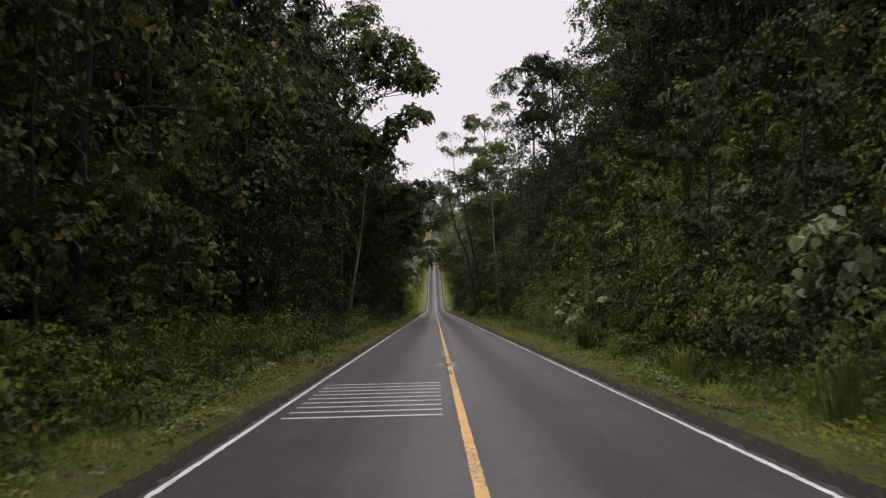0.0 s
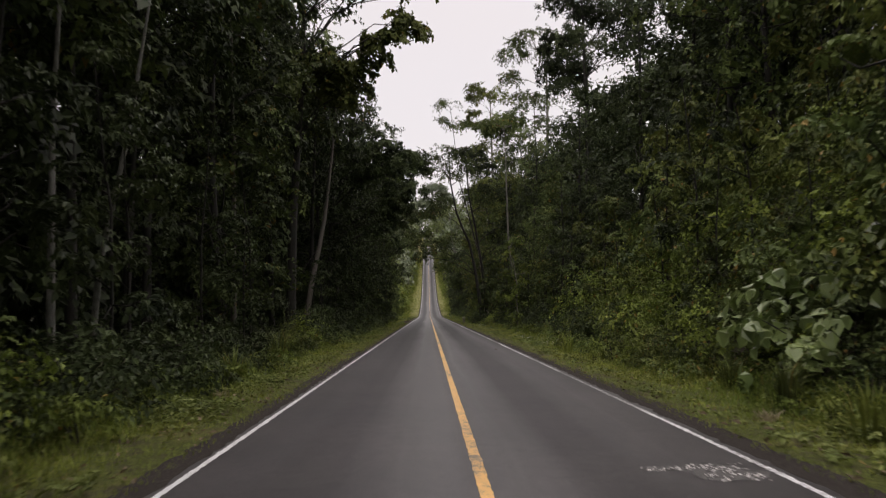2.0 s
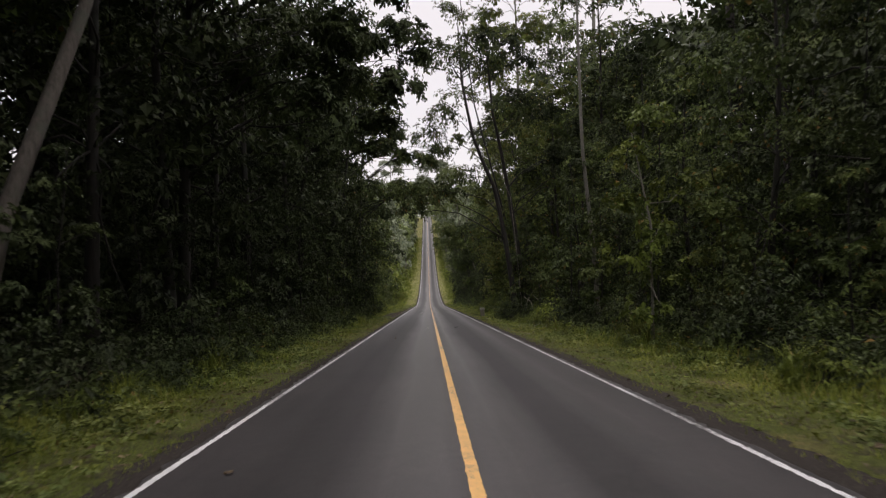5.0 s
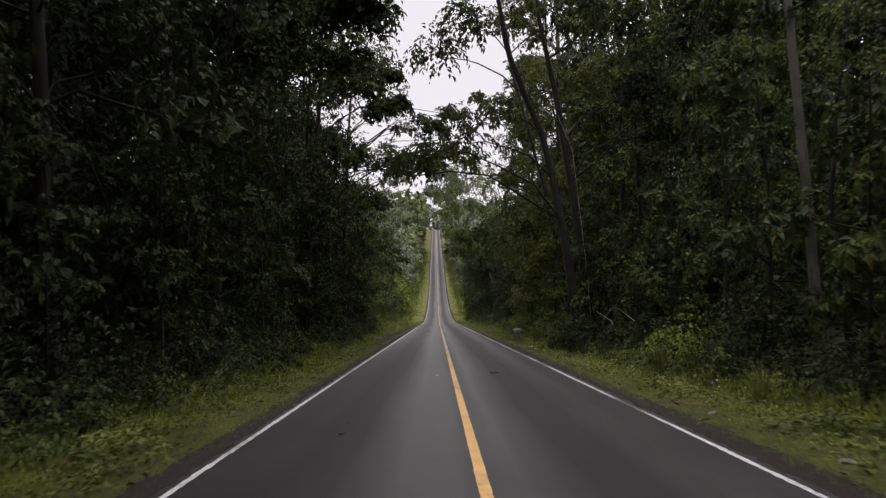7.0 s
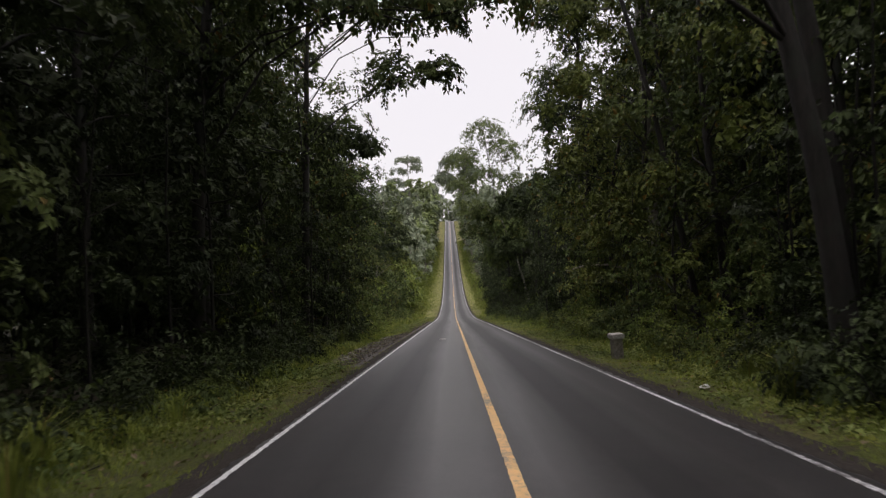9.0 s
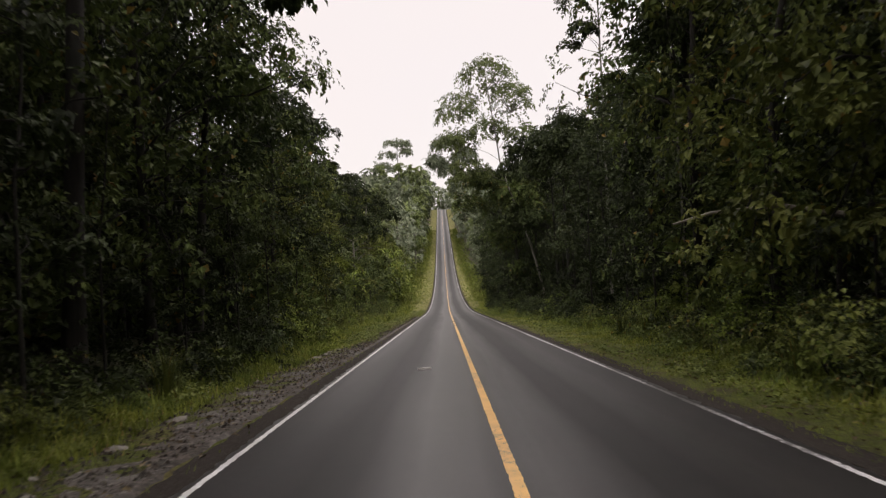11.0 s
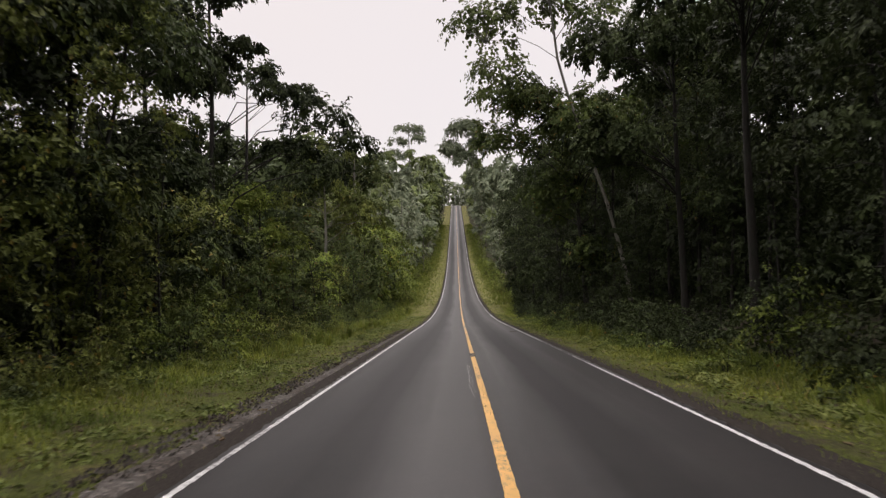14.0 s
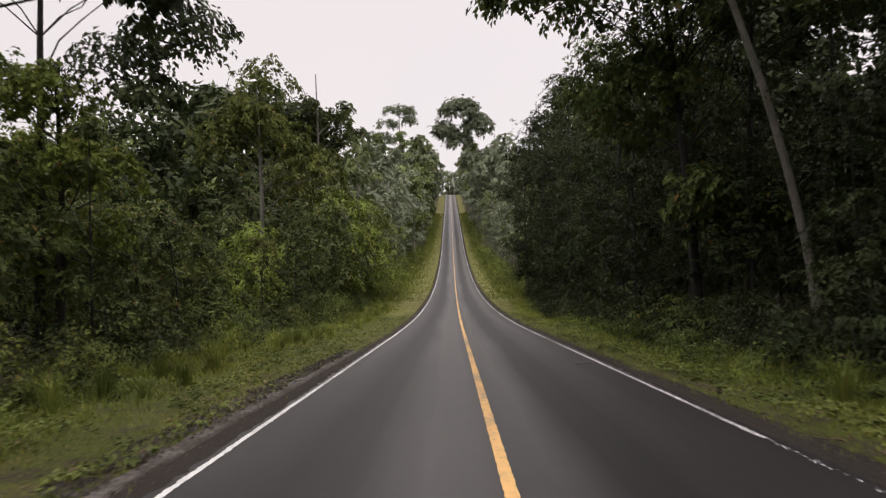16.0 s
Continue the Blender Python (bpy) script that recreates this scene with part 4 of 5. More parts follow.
# open-limbed tree on the left near the end
hero("spreading_tree", "spreading tree with long leafy limbs over the verge", 216, -13.8, 196.8, [(0, 0, 0), (0.1, 0, 6), (0.2, 0, 12), (0.1, 0, 19)], 0.2,
     [(0.2, 0, 17.6, 2.8, 3.0, 2.4, 72), (-2.4, 0, 15.4, 2.6, 2.8, 2.4, 48), (-0.4, 0, 12.2, 2.3, 2.6, 2.2, 42), (1.6, 0, 14.6, 1.8, 2.0, 1.4, 30), (4.0, 0.3, 12.4, 2.2, 2.2, 0.9, 22), (6.0, 0.2, 11.0, 1.8, 1.8, 0.7, 15), (7.8, 0, 9.8, 1.2, 1.3, 0.6, 10), (4.6, -0.4, 9.2, 2.0, 2.0, 0.8, 18), (6.4, -0.3, 8.3, 1.2, 1.3, 0.5, 9), (0.8, 0, 8.4, 2.6, 2.6, 2.0, 36), (-3, 0, 10, 3.0, 3.0, 2.4, 36), (0.4, 0, 4.2, 2.6, 2.4, 2.2, 36)], 0.28, 0.3, (LEAF_SHADED, BARK), core=2.5, clump=0.95, twigs=6, count=10)
hero("spreading_tree", "open-crowned tree with leafy limbs above the clearing", 228, -14.2, 204.5, [(0, 0, 0), (0.2, 0, 5), (0.3, 0, 10), (0.4, 0, 16)], 0.16,
     [(0.3, 0, 15.4, 2.8, 2.8, 1.6, 40), (2.6, 0, 15.2, 2.0, 2.0, 0.9, 20), (4.0, 0, 14.0, 1.4, 1.5, 0.6, 12), (3.0, 0, 11.4, 2.0, 2.0, 0.8, 18), (5.0, 0, 10.0, 1.7, 1.7, 0.7, 14), (3.4, -0.4, 8.8, 1.8, 1.8, 0.7, 14), (-2.6, 0, 12, 2.6, 2.6, 1.6, 26)], 0.28, 0.3, (LEAF_SHADED, BARK), core=1.0, clump=0.95, twigs=6, count=10)
hero("rounded_tree", "rounded dark tree set back behind the verge", 217, -11.4, 177.5, [(0, 0, 0), (0.3, 0, 6), (0.2, 0, 11)], 0.17, [(0.1, 0, 8.6, 3.2, 3.4, 3.6, 108), (1.8, 0, 10.2, 1.5, 1.7, 1.3, 24), (0.2, 0, 4.2, 2.8, 3.0, 2.6, 48)], 0.3, 0.3, (LEAF_SHADED, BARK))
hero("rounded_tree", "rounded tree with light twigs on its top", 218, -14.0, 232, [(0, 0, 0), (0.3, 0, 8), (0.2, 0, 16)], 0.2, [(0, 0, 11.5, 4.6, 4.2, 4.4, 80), (0.6, 0, 16.2, 2.0, 2.0, 1.6, 14), (4, 0, 9, 2.8, 3, 3, 36)], 0.36, 0.28, (LEAF_OLIVE, BARK_PALE))
hero("rounded_tree", "tall rounded tree at the foot of the hill", 219, -14.4, 258, [(0, 0, 0), (0.3, 0, 12), (0.2, 0, 24)], 0.22, [(0, 0, 17, 5.2, 5, 6.0, 90)], 0.45, 0.28, (LEAF, BARK_PALE), clump=1.4)
hero("rounded_tree", "dense dark tree at the edge of the clearing", 224, -12.6, 185.5, [(0, 0, 0), (0.2, 0, 6), (0.1, 0, 13)], 0.16, [(0, 0, 11.2, 2.7, 2.9, 3.6, 108), (0, 0, 6, 2.8, 3.0, 3.0, 78), (0.6, 0, 3, 2.8, 2.8, 1.8, 48)], 0.28, 0.3, (LEAF_SHADED, BARK), twigs=7, count=10)
hero("rounded_tree", "tall dense dark tree beside the gravel shoulder", 235, -12.0, 172.5, [(0, 0, 0), (0.2, 0, 7), (0.1, 0, 15)], 0.18, [(0, 0, 12.6, 3.2, 3.2, 4.6, 120), (0.2, 0, 6.4, 3.2, 3.2, 3.4, 90)], 0.28, 0.3, (LEAF_SHADED, BARK), twigs=7, count=10)
hero("rounded_tree", "fresh green bushy tree beside the open verge", 227, -13.0, 203.5, [(0, 0, 0), (0.2, 0, 4), (0.1, 0, 9)], 0.14, [(0, 0, 7.2, 2.6, 2.6, 2.0, 50), (1.6, -0.8, 5.0, 2.2, 2.2, 1.6, 36), (-1.8, 0.6, 5.2, 2.2, 2.2, 1.8, 36), (0.6, 0.4, 2.8, 2.6, 2.6, 1.6, 40)], 0.22, 0.3, (LEAF_LIGHT, BARK), twigs=6, count=9)
hero("slender_tree", "thin pale-stemmed tree above dark foliage", 225, 11.4, 176.2, [(0, 0, 0), (0.0, 0, 8), (0.0, 0, 25)], 0.10, [(0.4, 0, 22.5, 3.0, 3.0, 3.4, 78), (-1.6, 0, 19.4, 1.6, 1.8, 1.3, 24)], 0.28, 0.3, (LEAF_SHADED, BARK_WHITE))
hero("slender_tree", "thin pale-stemmed tree rising from the undergrowth", 226, 8.6, 151.4, [(0, 0, 0), (0.0, 0, 6), (-0.3, 0, 13)], 0.04, [(-0.3, 0, 13, 1.8, 1.8, 1.5, 18)], 0.26, 0.27, (LEAF, BARK_WHITE))
# the hill: light tree by the road, then tall emergent and broad crown, both hazed in colour
hero("light_green_tree", "light green tree with a narrow crown by the road", 220, -9.2, 352, [(0, 0, 0), (0.1, 0, 10), (0, 0, 20)], 0.2, [(0, 0, 16.5, 3.4, 3.4, 4.6, 60), (0, 0, 9.5, 3.8, 3.6, 3.6, 50)], 0.6, 0.3, (LEAF_PALE, BARK_PALE), clump=1.3)
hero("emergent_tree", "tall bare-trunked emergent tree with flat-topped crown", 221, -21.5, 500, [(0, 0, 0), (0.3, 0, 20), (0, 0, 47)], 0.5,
     [(0, 0, 45.5, 7, 6, 1.4, 34), (4.8, 0, 41.0, 4.2, 4, 1.2, 18), (-5, 0, 39.5, 4.2, 4, 1.2, 18), (-7.5, 0, 34, 4, 4, 1.6, 18), (-3, 0, 32, 3, 3, 1.4, 12)], 0.9, 0.3, (LEAF_HAZED, BARK_PALE), core=0.0, clump=1.8)
hero("broad_crowned_tree", "broad rounded tree behind the road cutting, haze greyed into its crown", 222, 8.5, 470, [(0, 0, 0), (-0.8, 0, 20), (-3, 0, 46)], 0.5,
     [(-4, 0, 43, 8, 7, 5.5, 90), (-10, 0, 35, 5, 5, 4.6, 48), (3, 0, 36, 6.5, 6, 6.5, 66), (-4.5, 0, 31, 5, 5, 3.6, 40), (2, 0, 22, 6, 6, 6, 50)], 1.0, 0.3, (LEAF_HAZED, BARK_PALE), core=0.0, clump=2.0)

# ---- the forest along both sides ----
rng = random.Random(7)
BANK = Kind(build_sapling(57, 6.5, (LEAF_OLIVE, BARK)), "bushy olive-green young tree on the bank", "tree", G1)


def zone(side, y):
    """Nearest row's distance from the road, and the size of its trees."""
    if side < 0:
        table = ((-20, 9.6, 1.2), (100, 9.2, 1.2), (120, 9.2, 1.1), (138, 9.4, 1.05), (148, 9.4, 0.95), (160, 9.6, 0.9), (170, 10.4, 0.7), (187, 11.6, 0.62), (190, 15.5, 0.5), (222, 15.0, 0.5), (240, 12.5, 0.66), (270, 11.5, 0.85))
    else:
        table = ((-20, 15.0, 1.15), (62, 14.5, 1.15), (76, 10.5, 0.9), (82, 9.8, 0.66), (110, 10.2, 0.62), (118, 10.2, 1.0), (135, 9.0, 1.1), (150, 9.0, 1.0), (157, 9.0, 0.68), (177, 8.8, 0.66), (185, 9.0, 0.82), (204, 9.4, 0.78), (222, 8.6, 0.8), (262, 8.4, 0.95), (270, 9.0, 1.0))
    ys = [r[0] for r in table]
    return float(np.interp(y, ys, [r[1] for r in table])), float(np.interp(y, ys, [r[2] for r in table]))


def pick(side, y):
    """Leaf colour carries the light: darker kinds in the shaded cutting, lighter ones where the sky is open."""
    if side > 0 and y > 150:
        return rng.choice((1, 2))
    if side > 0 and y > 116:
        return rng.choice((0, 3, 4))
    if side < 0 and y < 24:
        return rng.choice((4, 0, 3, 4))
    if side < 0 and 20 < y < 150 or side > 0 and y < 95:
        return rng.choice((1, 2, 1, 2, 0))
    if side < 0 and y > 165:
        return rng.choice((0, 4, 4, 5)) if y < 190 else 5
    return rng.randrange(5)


def hollow(side, y):
    """How often the forest edge opens into shade under high crowns."""
    if side < 0:
        if 38 < y < 47 or 57 < y < 76:
            return 1.0
        return 0.4 if 36 < y < 92 else 0.12 if 92 < y < 140 else 0.0
    return 0.15 if 95 < y < 125 else 0.5 if 168 < y < 176 else 1.0 if 176 <= y < 203 else 0.0


def tall_share(side, y):
    if side < 0:
        return 0.6 if y < 140 else 0.3 if y < 158 else 0.0
    return 0.15 if 82 < y < 110 or 160 < y < 230 else 0.65


for side in (-1, 1):
    y = -10.0
    while y < 268:
        x0, size = zone(side, y)
        if side > 0 and 176 < y < 204:
            x0 += 2.6
        if rng.random() < hollow(side, y):
            TALL[rng.randrange(3)].put(side * (x0 + rng.uniform(-0.8, 0.6) + (2.4 if side < 0 and y < 76 else 0.0)), y, size * rng.uniform(0.72, 0.86) * (0.78 if side > 0 and y > 160 else 1.0), rng)
        elif side < 0 and y > 178:
            grown = 1 + 0.7 * smooth01((y - 222) / 25)
            ROUND[rng.choice((0, 0, 1) if y < 205 else (0, 1, 2))].put(side * (x0 - 1.0 + rng.uniform(-0.8, 0.8)), y, rng.uniform(0.55, 0.78) * grown, rng)
            ROUND[rng.choice((0, 0, 1))].put(side * (x0 + 4.5 + rng.uniform(-1, 1)), y + 2.5, rng.uniform(0.7, 0.95) * grown, rng)
        else:
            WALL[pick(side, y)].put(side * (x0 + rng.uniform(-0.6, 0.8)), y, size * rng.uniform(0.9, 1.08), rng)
        if rng.random() < tall_share(side, y):
            TALL[rng.randrange(3)].put(side * (x0 + rng.uniform(2.5, 6)), y + 2, size * rng.uniform(0.78, 0.95) * (0.55 if side > 0 and 72 < y < 110 else 1.0), rng)
        if side < 0 and 128 < y < 164:
            WALL[rng.choice((1, 2, 0))].put(side * (x0 + rng.uniform(3.5, 5.5)), y + 2.5, size * rng.uniform(0.95, 1.1), rng)
        y += rng.uniform(4.8, 6.4)
    y = -12.0
    while y < 266:
        x0, size = zone(side, y)
        for k in range(0 if side < 0 and y > 190 else 2):
            INNER[rng.randrange(3)].put(side * (x0 + 4.6 + 4.4 * k + rng.uniform(-0.8, 0.8)), y + 3 * k, size * rng.uniform(0.85, 1.02), rng)
        if side > 0 or y < 188:
            INNER[rng.randrange(3)].put(side * (x0 + rng.uniform(2.0, 3.6)), y + 1.5, rng.uniform(0.36, 0.52), rng)
        y += rng.uniform(5.6, 7.2)
    y = -4.0
    while y < 268:
        e = verge_edge(side, y)
        open_edge = hollow(side, y) > 0.4 and rng.random() < 0.4
        # dim stretches get the sapling whose leaf colour holds the shade
        dim = side > 0 and y > 148 or side < 0 and 30 < y < 150 and rng.random() < 0.85
        SAPLING[3 if dim or open_edge else rng.randrange(4)].put(side * (e + rng.uniform(0.9, 2.4) + (4.0 if open_edge else 0.0)), y, rng.uniform(0.55, 1.05) * (0.8 if side < 0 and y > 160 else 0.45 if side > 0 and 176 < y < 203 else 1), rng)
        y += rng.uniform(3.0, 4.6) * (1.8 if side < 0 and y > 182 else 1)
    y = -4.0
    while y < 268:
        e = verge_edge(side, y)
        # shady stretches mostly get shrubs with shade coloured into the leaves
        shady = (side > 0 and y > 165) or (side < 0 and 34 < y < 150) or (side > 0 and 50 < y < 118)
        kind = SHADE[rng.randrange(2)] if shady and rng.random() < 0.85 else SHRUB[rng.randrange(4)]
        kind.put(side * (e + rng.uniform(0.3, 1.6)), y, rng.uniform(0.55, 1.0), rng)
        if side > 0 and y < 63:
            for k in range(4):
                BUSH[rng.choice((0, 1, 2, 2, 2) if y > 20 else (0, 1, 1))].put(side * (e + 1.4 + 2.0 * k + rng.uniform(0, 1.6)), y + 0.6 * k, rng.uniform(0.8, 1.35), rng)
            if rng.random() < 0.75:
                BANK.put(side * (e + rng.uniform(3.2, 7.0)), y, rng.uniform(0.7, 1.15), rng)
        y += rng.uniform(1.5, 2.4)
    y = -2.0
    while y < 215:
        e = verge_edge(side, y)
        if side < 0 and 128 < y < 156:
            e += 0.7
        # the darkest herb leaf stands for shade along two stretches
        HERB[2 if (side > 0 and y > 182) or (side < 0 and 60 < y < 140) else rng.randrange(3)].put(side * (e - rng.uniform(-0.5, 0.7)), y, rng.uniform(0.45, 1.0), rng)
        if rng.random() < 0.5:
            TUFT[rng.randrange(3)].put(side * (e - rng.uniform(-0.6, 0.9)), y + 0.4, rng.uniform(0.5, 1.0), rng)
        y += rng.uniform(1.2, 2.0)
    y = 266.0
    while y < 700:
        for k in range((4 if side < 0 else 3) - (y > 420) - (y > 520)):
            # haze by leaf colour: paler, then greyer, further up the hill
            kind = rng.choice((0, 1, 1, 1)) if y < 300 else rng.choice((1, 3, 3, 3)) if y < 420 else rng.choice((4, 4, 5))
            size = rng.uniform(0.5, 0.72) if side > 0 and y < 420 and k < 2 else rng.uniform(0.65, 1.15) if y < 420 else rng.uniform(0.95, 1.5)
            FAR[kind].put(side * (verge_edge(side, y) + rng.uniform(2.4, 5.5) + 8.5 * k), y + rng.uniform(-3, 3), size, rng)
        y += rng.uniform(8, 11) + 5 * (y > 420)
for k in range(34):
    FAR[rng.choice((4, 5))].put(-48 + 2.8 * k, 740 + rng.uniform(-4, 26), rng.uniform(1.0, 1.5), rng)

for x, y, k in ((-13.5, 181.0, 0.36), (-14.2, 187.5, 0.32), (-12.8, 172.0, 0.55), (-16.0, 184.0, 0.4), (-16.5, 177.0, 0.6), (-13.0, 166.0, 0.75), (-13.5, 158.0, 0.9), (-12.6, 170.0, 0.8), (-12.4, 175.0, 0.72), (-14.8, 179.0, 0.8), (-14.6, 182.5, 0.8), (-16.2, 187.0, 0.8), (-18.0, 191.0, 0.85)):
    INNER[rng.randrange(3)].put(x, y, k, rng)

for kind, x, y, k in ((WALL[5], -21.0, 222.0, 0.6), (FAR[2], -30.0, 330.0, 0.8)):
    if not kind.used:
        kind.put(x, y, k, random.Random(5))

for x, y, k in ((9.5, 199.4, 0.5), (9.0, 197.2, 0.46), (10.4, 198.0, 0.55)):
    SAPLING[3].put(x, y, k, rng)

for x, y, k in ((14.0, 117.0, 1.0), (17.5, 125.0, 1.02), (13.5, 131.0, 0.98)):
    TALL[rng.randrange(3)].put(x, y, k, rng)

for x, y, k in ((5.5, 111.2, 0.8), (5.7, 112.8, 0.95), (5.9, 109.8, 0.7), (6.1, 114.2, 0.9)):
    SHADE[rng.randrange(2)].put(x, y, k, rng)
# young yellow-green sapling and broad-leaved climbers on the right bank
YOUNG = Kind(build_sapling(58, 7.6, (LEAF_LIGHT, BARK_PALE)), "young yellow-green sapling among darker trees", "tree", G1)
YOUNG.put(6.6, 81.5, 1.0, rng)
for x, y, k in ((7.0, 111.6, 0.8), (7.4, 114.8, 0.9), (6.9, 117.2, 0.7), (8.8, 203.0, 0.8), (7.6, 194.8, 0.6)):
    SAPLING[3].put(x, y, k, rng)
YOUNG.put(-9.0, 130.5, 0.7, rng)
BROAD = [Kind(build_shrub("broad_leaved_plant", 60 + i, 2.2, 1.5, 0.36, 0.4, 16, LEAF_BROAD, 3, 5, 0.5, "round"), "broad-leaved climbing plant with big pale leaves", "plant", G2) for i in range(2)]
for x, y, k in ((7.2, 36.6, 0.9), (7.7, 37.6, 1.0), (8.6, 34.6, 1.0), (9.0, 38.6, 1.0), (10.2, 36.2, 1.2), (8.2, 30.5, 0.9), (9.6, 12.5, 1.1), (8.4, 15.0, 1.0), (10.8, 24.0, 1.0)):
    BROAD[rng.randrange(2)].put(x, y, k, rng)

# bright low bushes where the hill begins
for x, y, k in ((-8.4, 272, 1.1), (-9.2, 276, 1.2), (-8.6, 281, 1.0), (-9.6, 286, 1.3), (-10.4, 268, 1.2), (8.6, 262, 0.9), (9.0, 270, 1.0)):
    SHRUB[2].put(x, y, k, rng)
for side in (-1, 1):
    y = 268.0
    while y < 470:
        SHRUB[rng.choice((0, 2, 2))].put(side * (verge_edge(side, y) + rng.uniform(-0.6, 1.6)), y, rng.uniform(0.9, 1.7), rng)
        y += rng.uniform(3.5, 6.5) * (1 + (y > 360))
for k in range(120):
    y = rng.uniform(182, 250)
    TUFT[rng.choice((0, 1, 1))].put(-(verge_edge(-1, y) - rng.uniform(0.2, 2.6)), y, rng.uniform(0.5, 0.85), rng)
for k in range(26):
    BUSH[rng.choice((0, 2, 2))].put(-rng.uniform(7.0, 8.6), rng.uniform(8, 35), rng.uniform(0.6, 0.95), rng)
# cane-like grass hanging at the forest edge, and dry straw clumps on the verge
CANE = Kind(build_tuft("cane_clump", 88, 2.4, 150, LEAF_LIGHT, 0.5, 0.010), "clump of long arching cane leaves at the forest edge", "cane", G2)
tagged(CANE.ob, kind="stuff")
for x, y, k in ((-6.6, 18.0, 0.6), (-6.9, 22.4, 0.7), (-7.0, 27.8, 0.7), (-6.7, 30.6, 0.6), (-7.1, 14.4, 0.6), (-7.4, 12.0, 0.8), (-7.2, 16.5, 0.7), (-7.8, 20.5, 0.85), (-8.2, 25.5, 0.8), (6.6, 110.6, 0.5), (6.2, 116.5, 0.5), (7.2, 108.4, 0.6)):
    CANE.put(x, y, k, rng)
STRAW_LEAF = leaf_material("dry_straw", (0.16, 0.13, 0.08), (0.36, 0.31, 0.21))
STRAW = Kind(build_tuft("straw_tuft", 89, 0.42, 90, STRAW_LEAF, 0.35, 0.008), "flattened tuft of dry pale straw on the verge", "grass tuft", G2)
for x, y, k in ((-6.0, 21.0, 0.9), (-6.0, 22.3, 1.0), (-5.9, 23.6, 0.9), (-5.9, 25.0, 0.8), (4.6, 33.5, 0.6), (-4.9, 38.0, 0.6), (6.4, 96.4, 0.9), (6.9, 95.2, 1.0)):
    STRAW.put(x, y, k, rng)

# ---- gravel shoulder, stones and litter ----


def gravel_bed(name, x_in, rows, seed):
    """A low bed of gravel, uneven at its outer edge. rows: metres along the road and its width."""
    r = np.random.default_rng(seed)
    ys = np.arange(rows[0][0], rows[-1][0], 0.5)
    w = np.interp(ys, [q[0] for q in rows], [q[1] for q in rows]) * r.uniform(0.7, 1.2, len(ys))
    v = []
    for y, b in zip(ys, w):
        for u in (0.0, 0.08, 0.4, 0.75, 1.0):
            x = x_in - b * u
            v.append((x, y, ground_z(x, y) + (-0.03 if u in (0.0, 1.0) else 0.04 + r.uniform(0, 0.02))))
    k = 5
    i, j = np.meshgrid(np.arange(len(ys) - 1), np.arange(k - 1), indexing="ij")
    f = np.stack([i * k + j, (i + 1) * k + j, (i + 1) * k + j + 1, i * k + j + 1], -1).reshape(-1, 4)
    return tagged(new(name, mesh_of(name, v, f, GRAVEL, True)), "grey-brown gravel shoulder beside the asphalt", "gravel", kind="structure")


gravel_bed("gravel_shoulder", -3.54, ((124, 0.3), (132, 1.5), (140, 1.8), (148, 1.6), (156, 0.7), (175, 0.35), (192, 0.4), (204, 0.2)), 41)


def stone_mesh(seed, size, material):
    r = np.random.default_rng(seed)
    bm = bmesh.new()
    bmesh.ops.create_icosphere(bm, subdivisions=1, radius=size)
    for v in bm.verts:
        v.co *= r.uniform(0.75, 1.2)
        v.co.z *= 0.55
    me = bpy.data.meshes.new("stone")
    bm.to_mesh(me)
    bm.free()
    me.materials.append(material)
    return me


def plain(name, low, high, scale=9.0, rough=0.85):
    m, nt, p = nodes_of(name)
    n = noise_node(nt, scale, 6, 0.65)
    r = ramp(nt, [(0.32, low), (0.68, high)])
    nt.links.new(n.outputs["Fac"], r.inputs[0])
    nt.links.new(r.outputs[0], p.inputs["Base Color"])
    p.inputs["Roughness"].default_value = rough
    nt.links.new(bump_of(nt, n.outputs["Fac"], 0.5, 0.01), p.inputs["Normal"])
    return m


STONE = plain("pale_limestone", (0.085, 0.075, 0.062), (0.27, 0.25, 0.215))
CONCRETE = plain("weathered_concrete", (0.22, 0.21, 0.19), (0.42, 0.41, 0.38), 14)
PAPER = plain("crumpled_white_paper", (0.72, 0.69, 0.68), (0.86, 0.84, 0.83), 20)
DRY_LEAF = plain("fallen_dry_leaf", (0.10, 0.07, 0.04), (0.28, 0.22, 0.14), 12)
BLACK = plain("blackish_fallen_leaf", (0.012, 0.012, 0.012), (0.03, 0.03, 0.03), 20)
DEADWOOD = plain("bleached_deadwood", (0.12, 0.105, 0.085), (0.30, 0.27, 0.23), 12)
stones = [stone_mesh(400 + i, 0.1, STONE) for i in range(4)]
rs = np.random.default_rng(77)
for k in range(46):
    if k < 30:
        y = rs.uniform(126, 156)
        x = -3.75 - np.interp(y, (124, 132, 140, 148, 156), (0.3, 1.5, 1.8, 1.6, 0.7)) * rs.uniform(0.75, 1.12)
    elif k < 40:
        y, x = rs.uniform(93, 99), rs.uniform(6.0, 7.4)
    else:
        y, x = rs.uniform(84, 122), rs.uniform(4.0, 4.8)
    st = new("stone", stones[k % 4])
    sc = rs.uniform(0.5, 1.5)
    st.matrix_basis = Matrix.Translation((x, y, ground_z(x, y) + 0.035)) @ pose(0, 0, 0, rs.uniform(-15, 15), rs.uniform(-15, 15), rs.uniform(0, 360)) @ Matrix.Diagonal((sc * 1.3, sc, sc, 1))
    tagged(st, "pale angular stone lying beside the road", "stone", "stones beside the road")


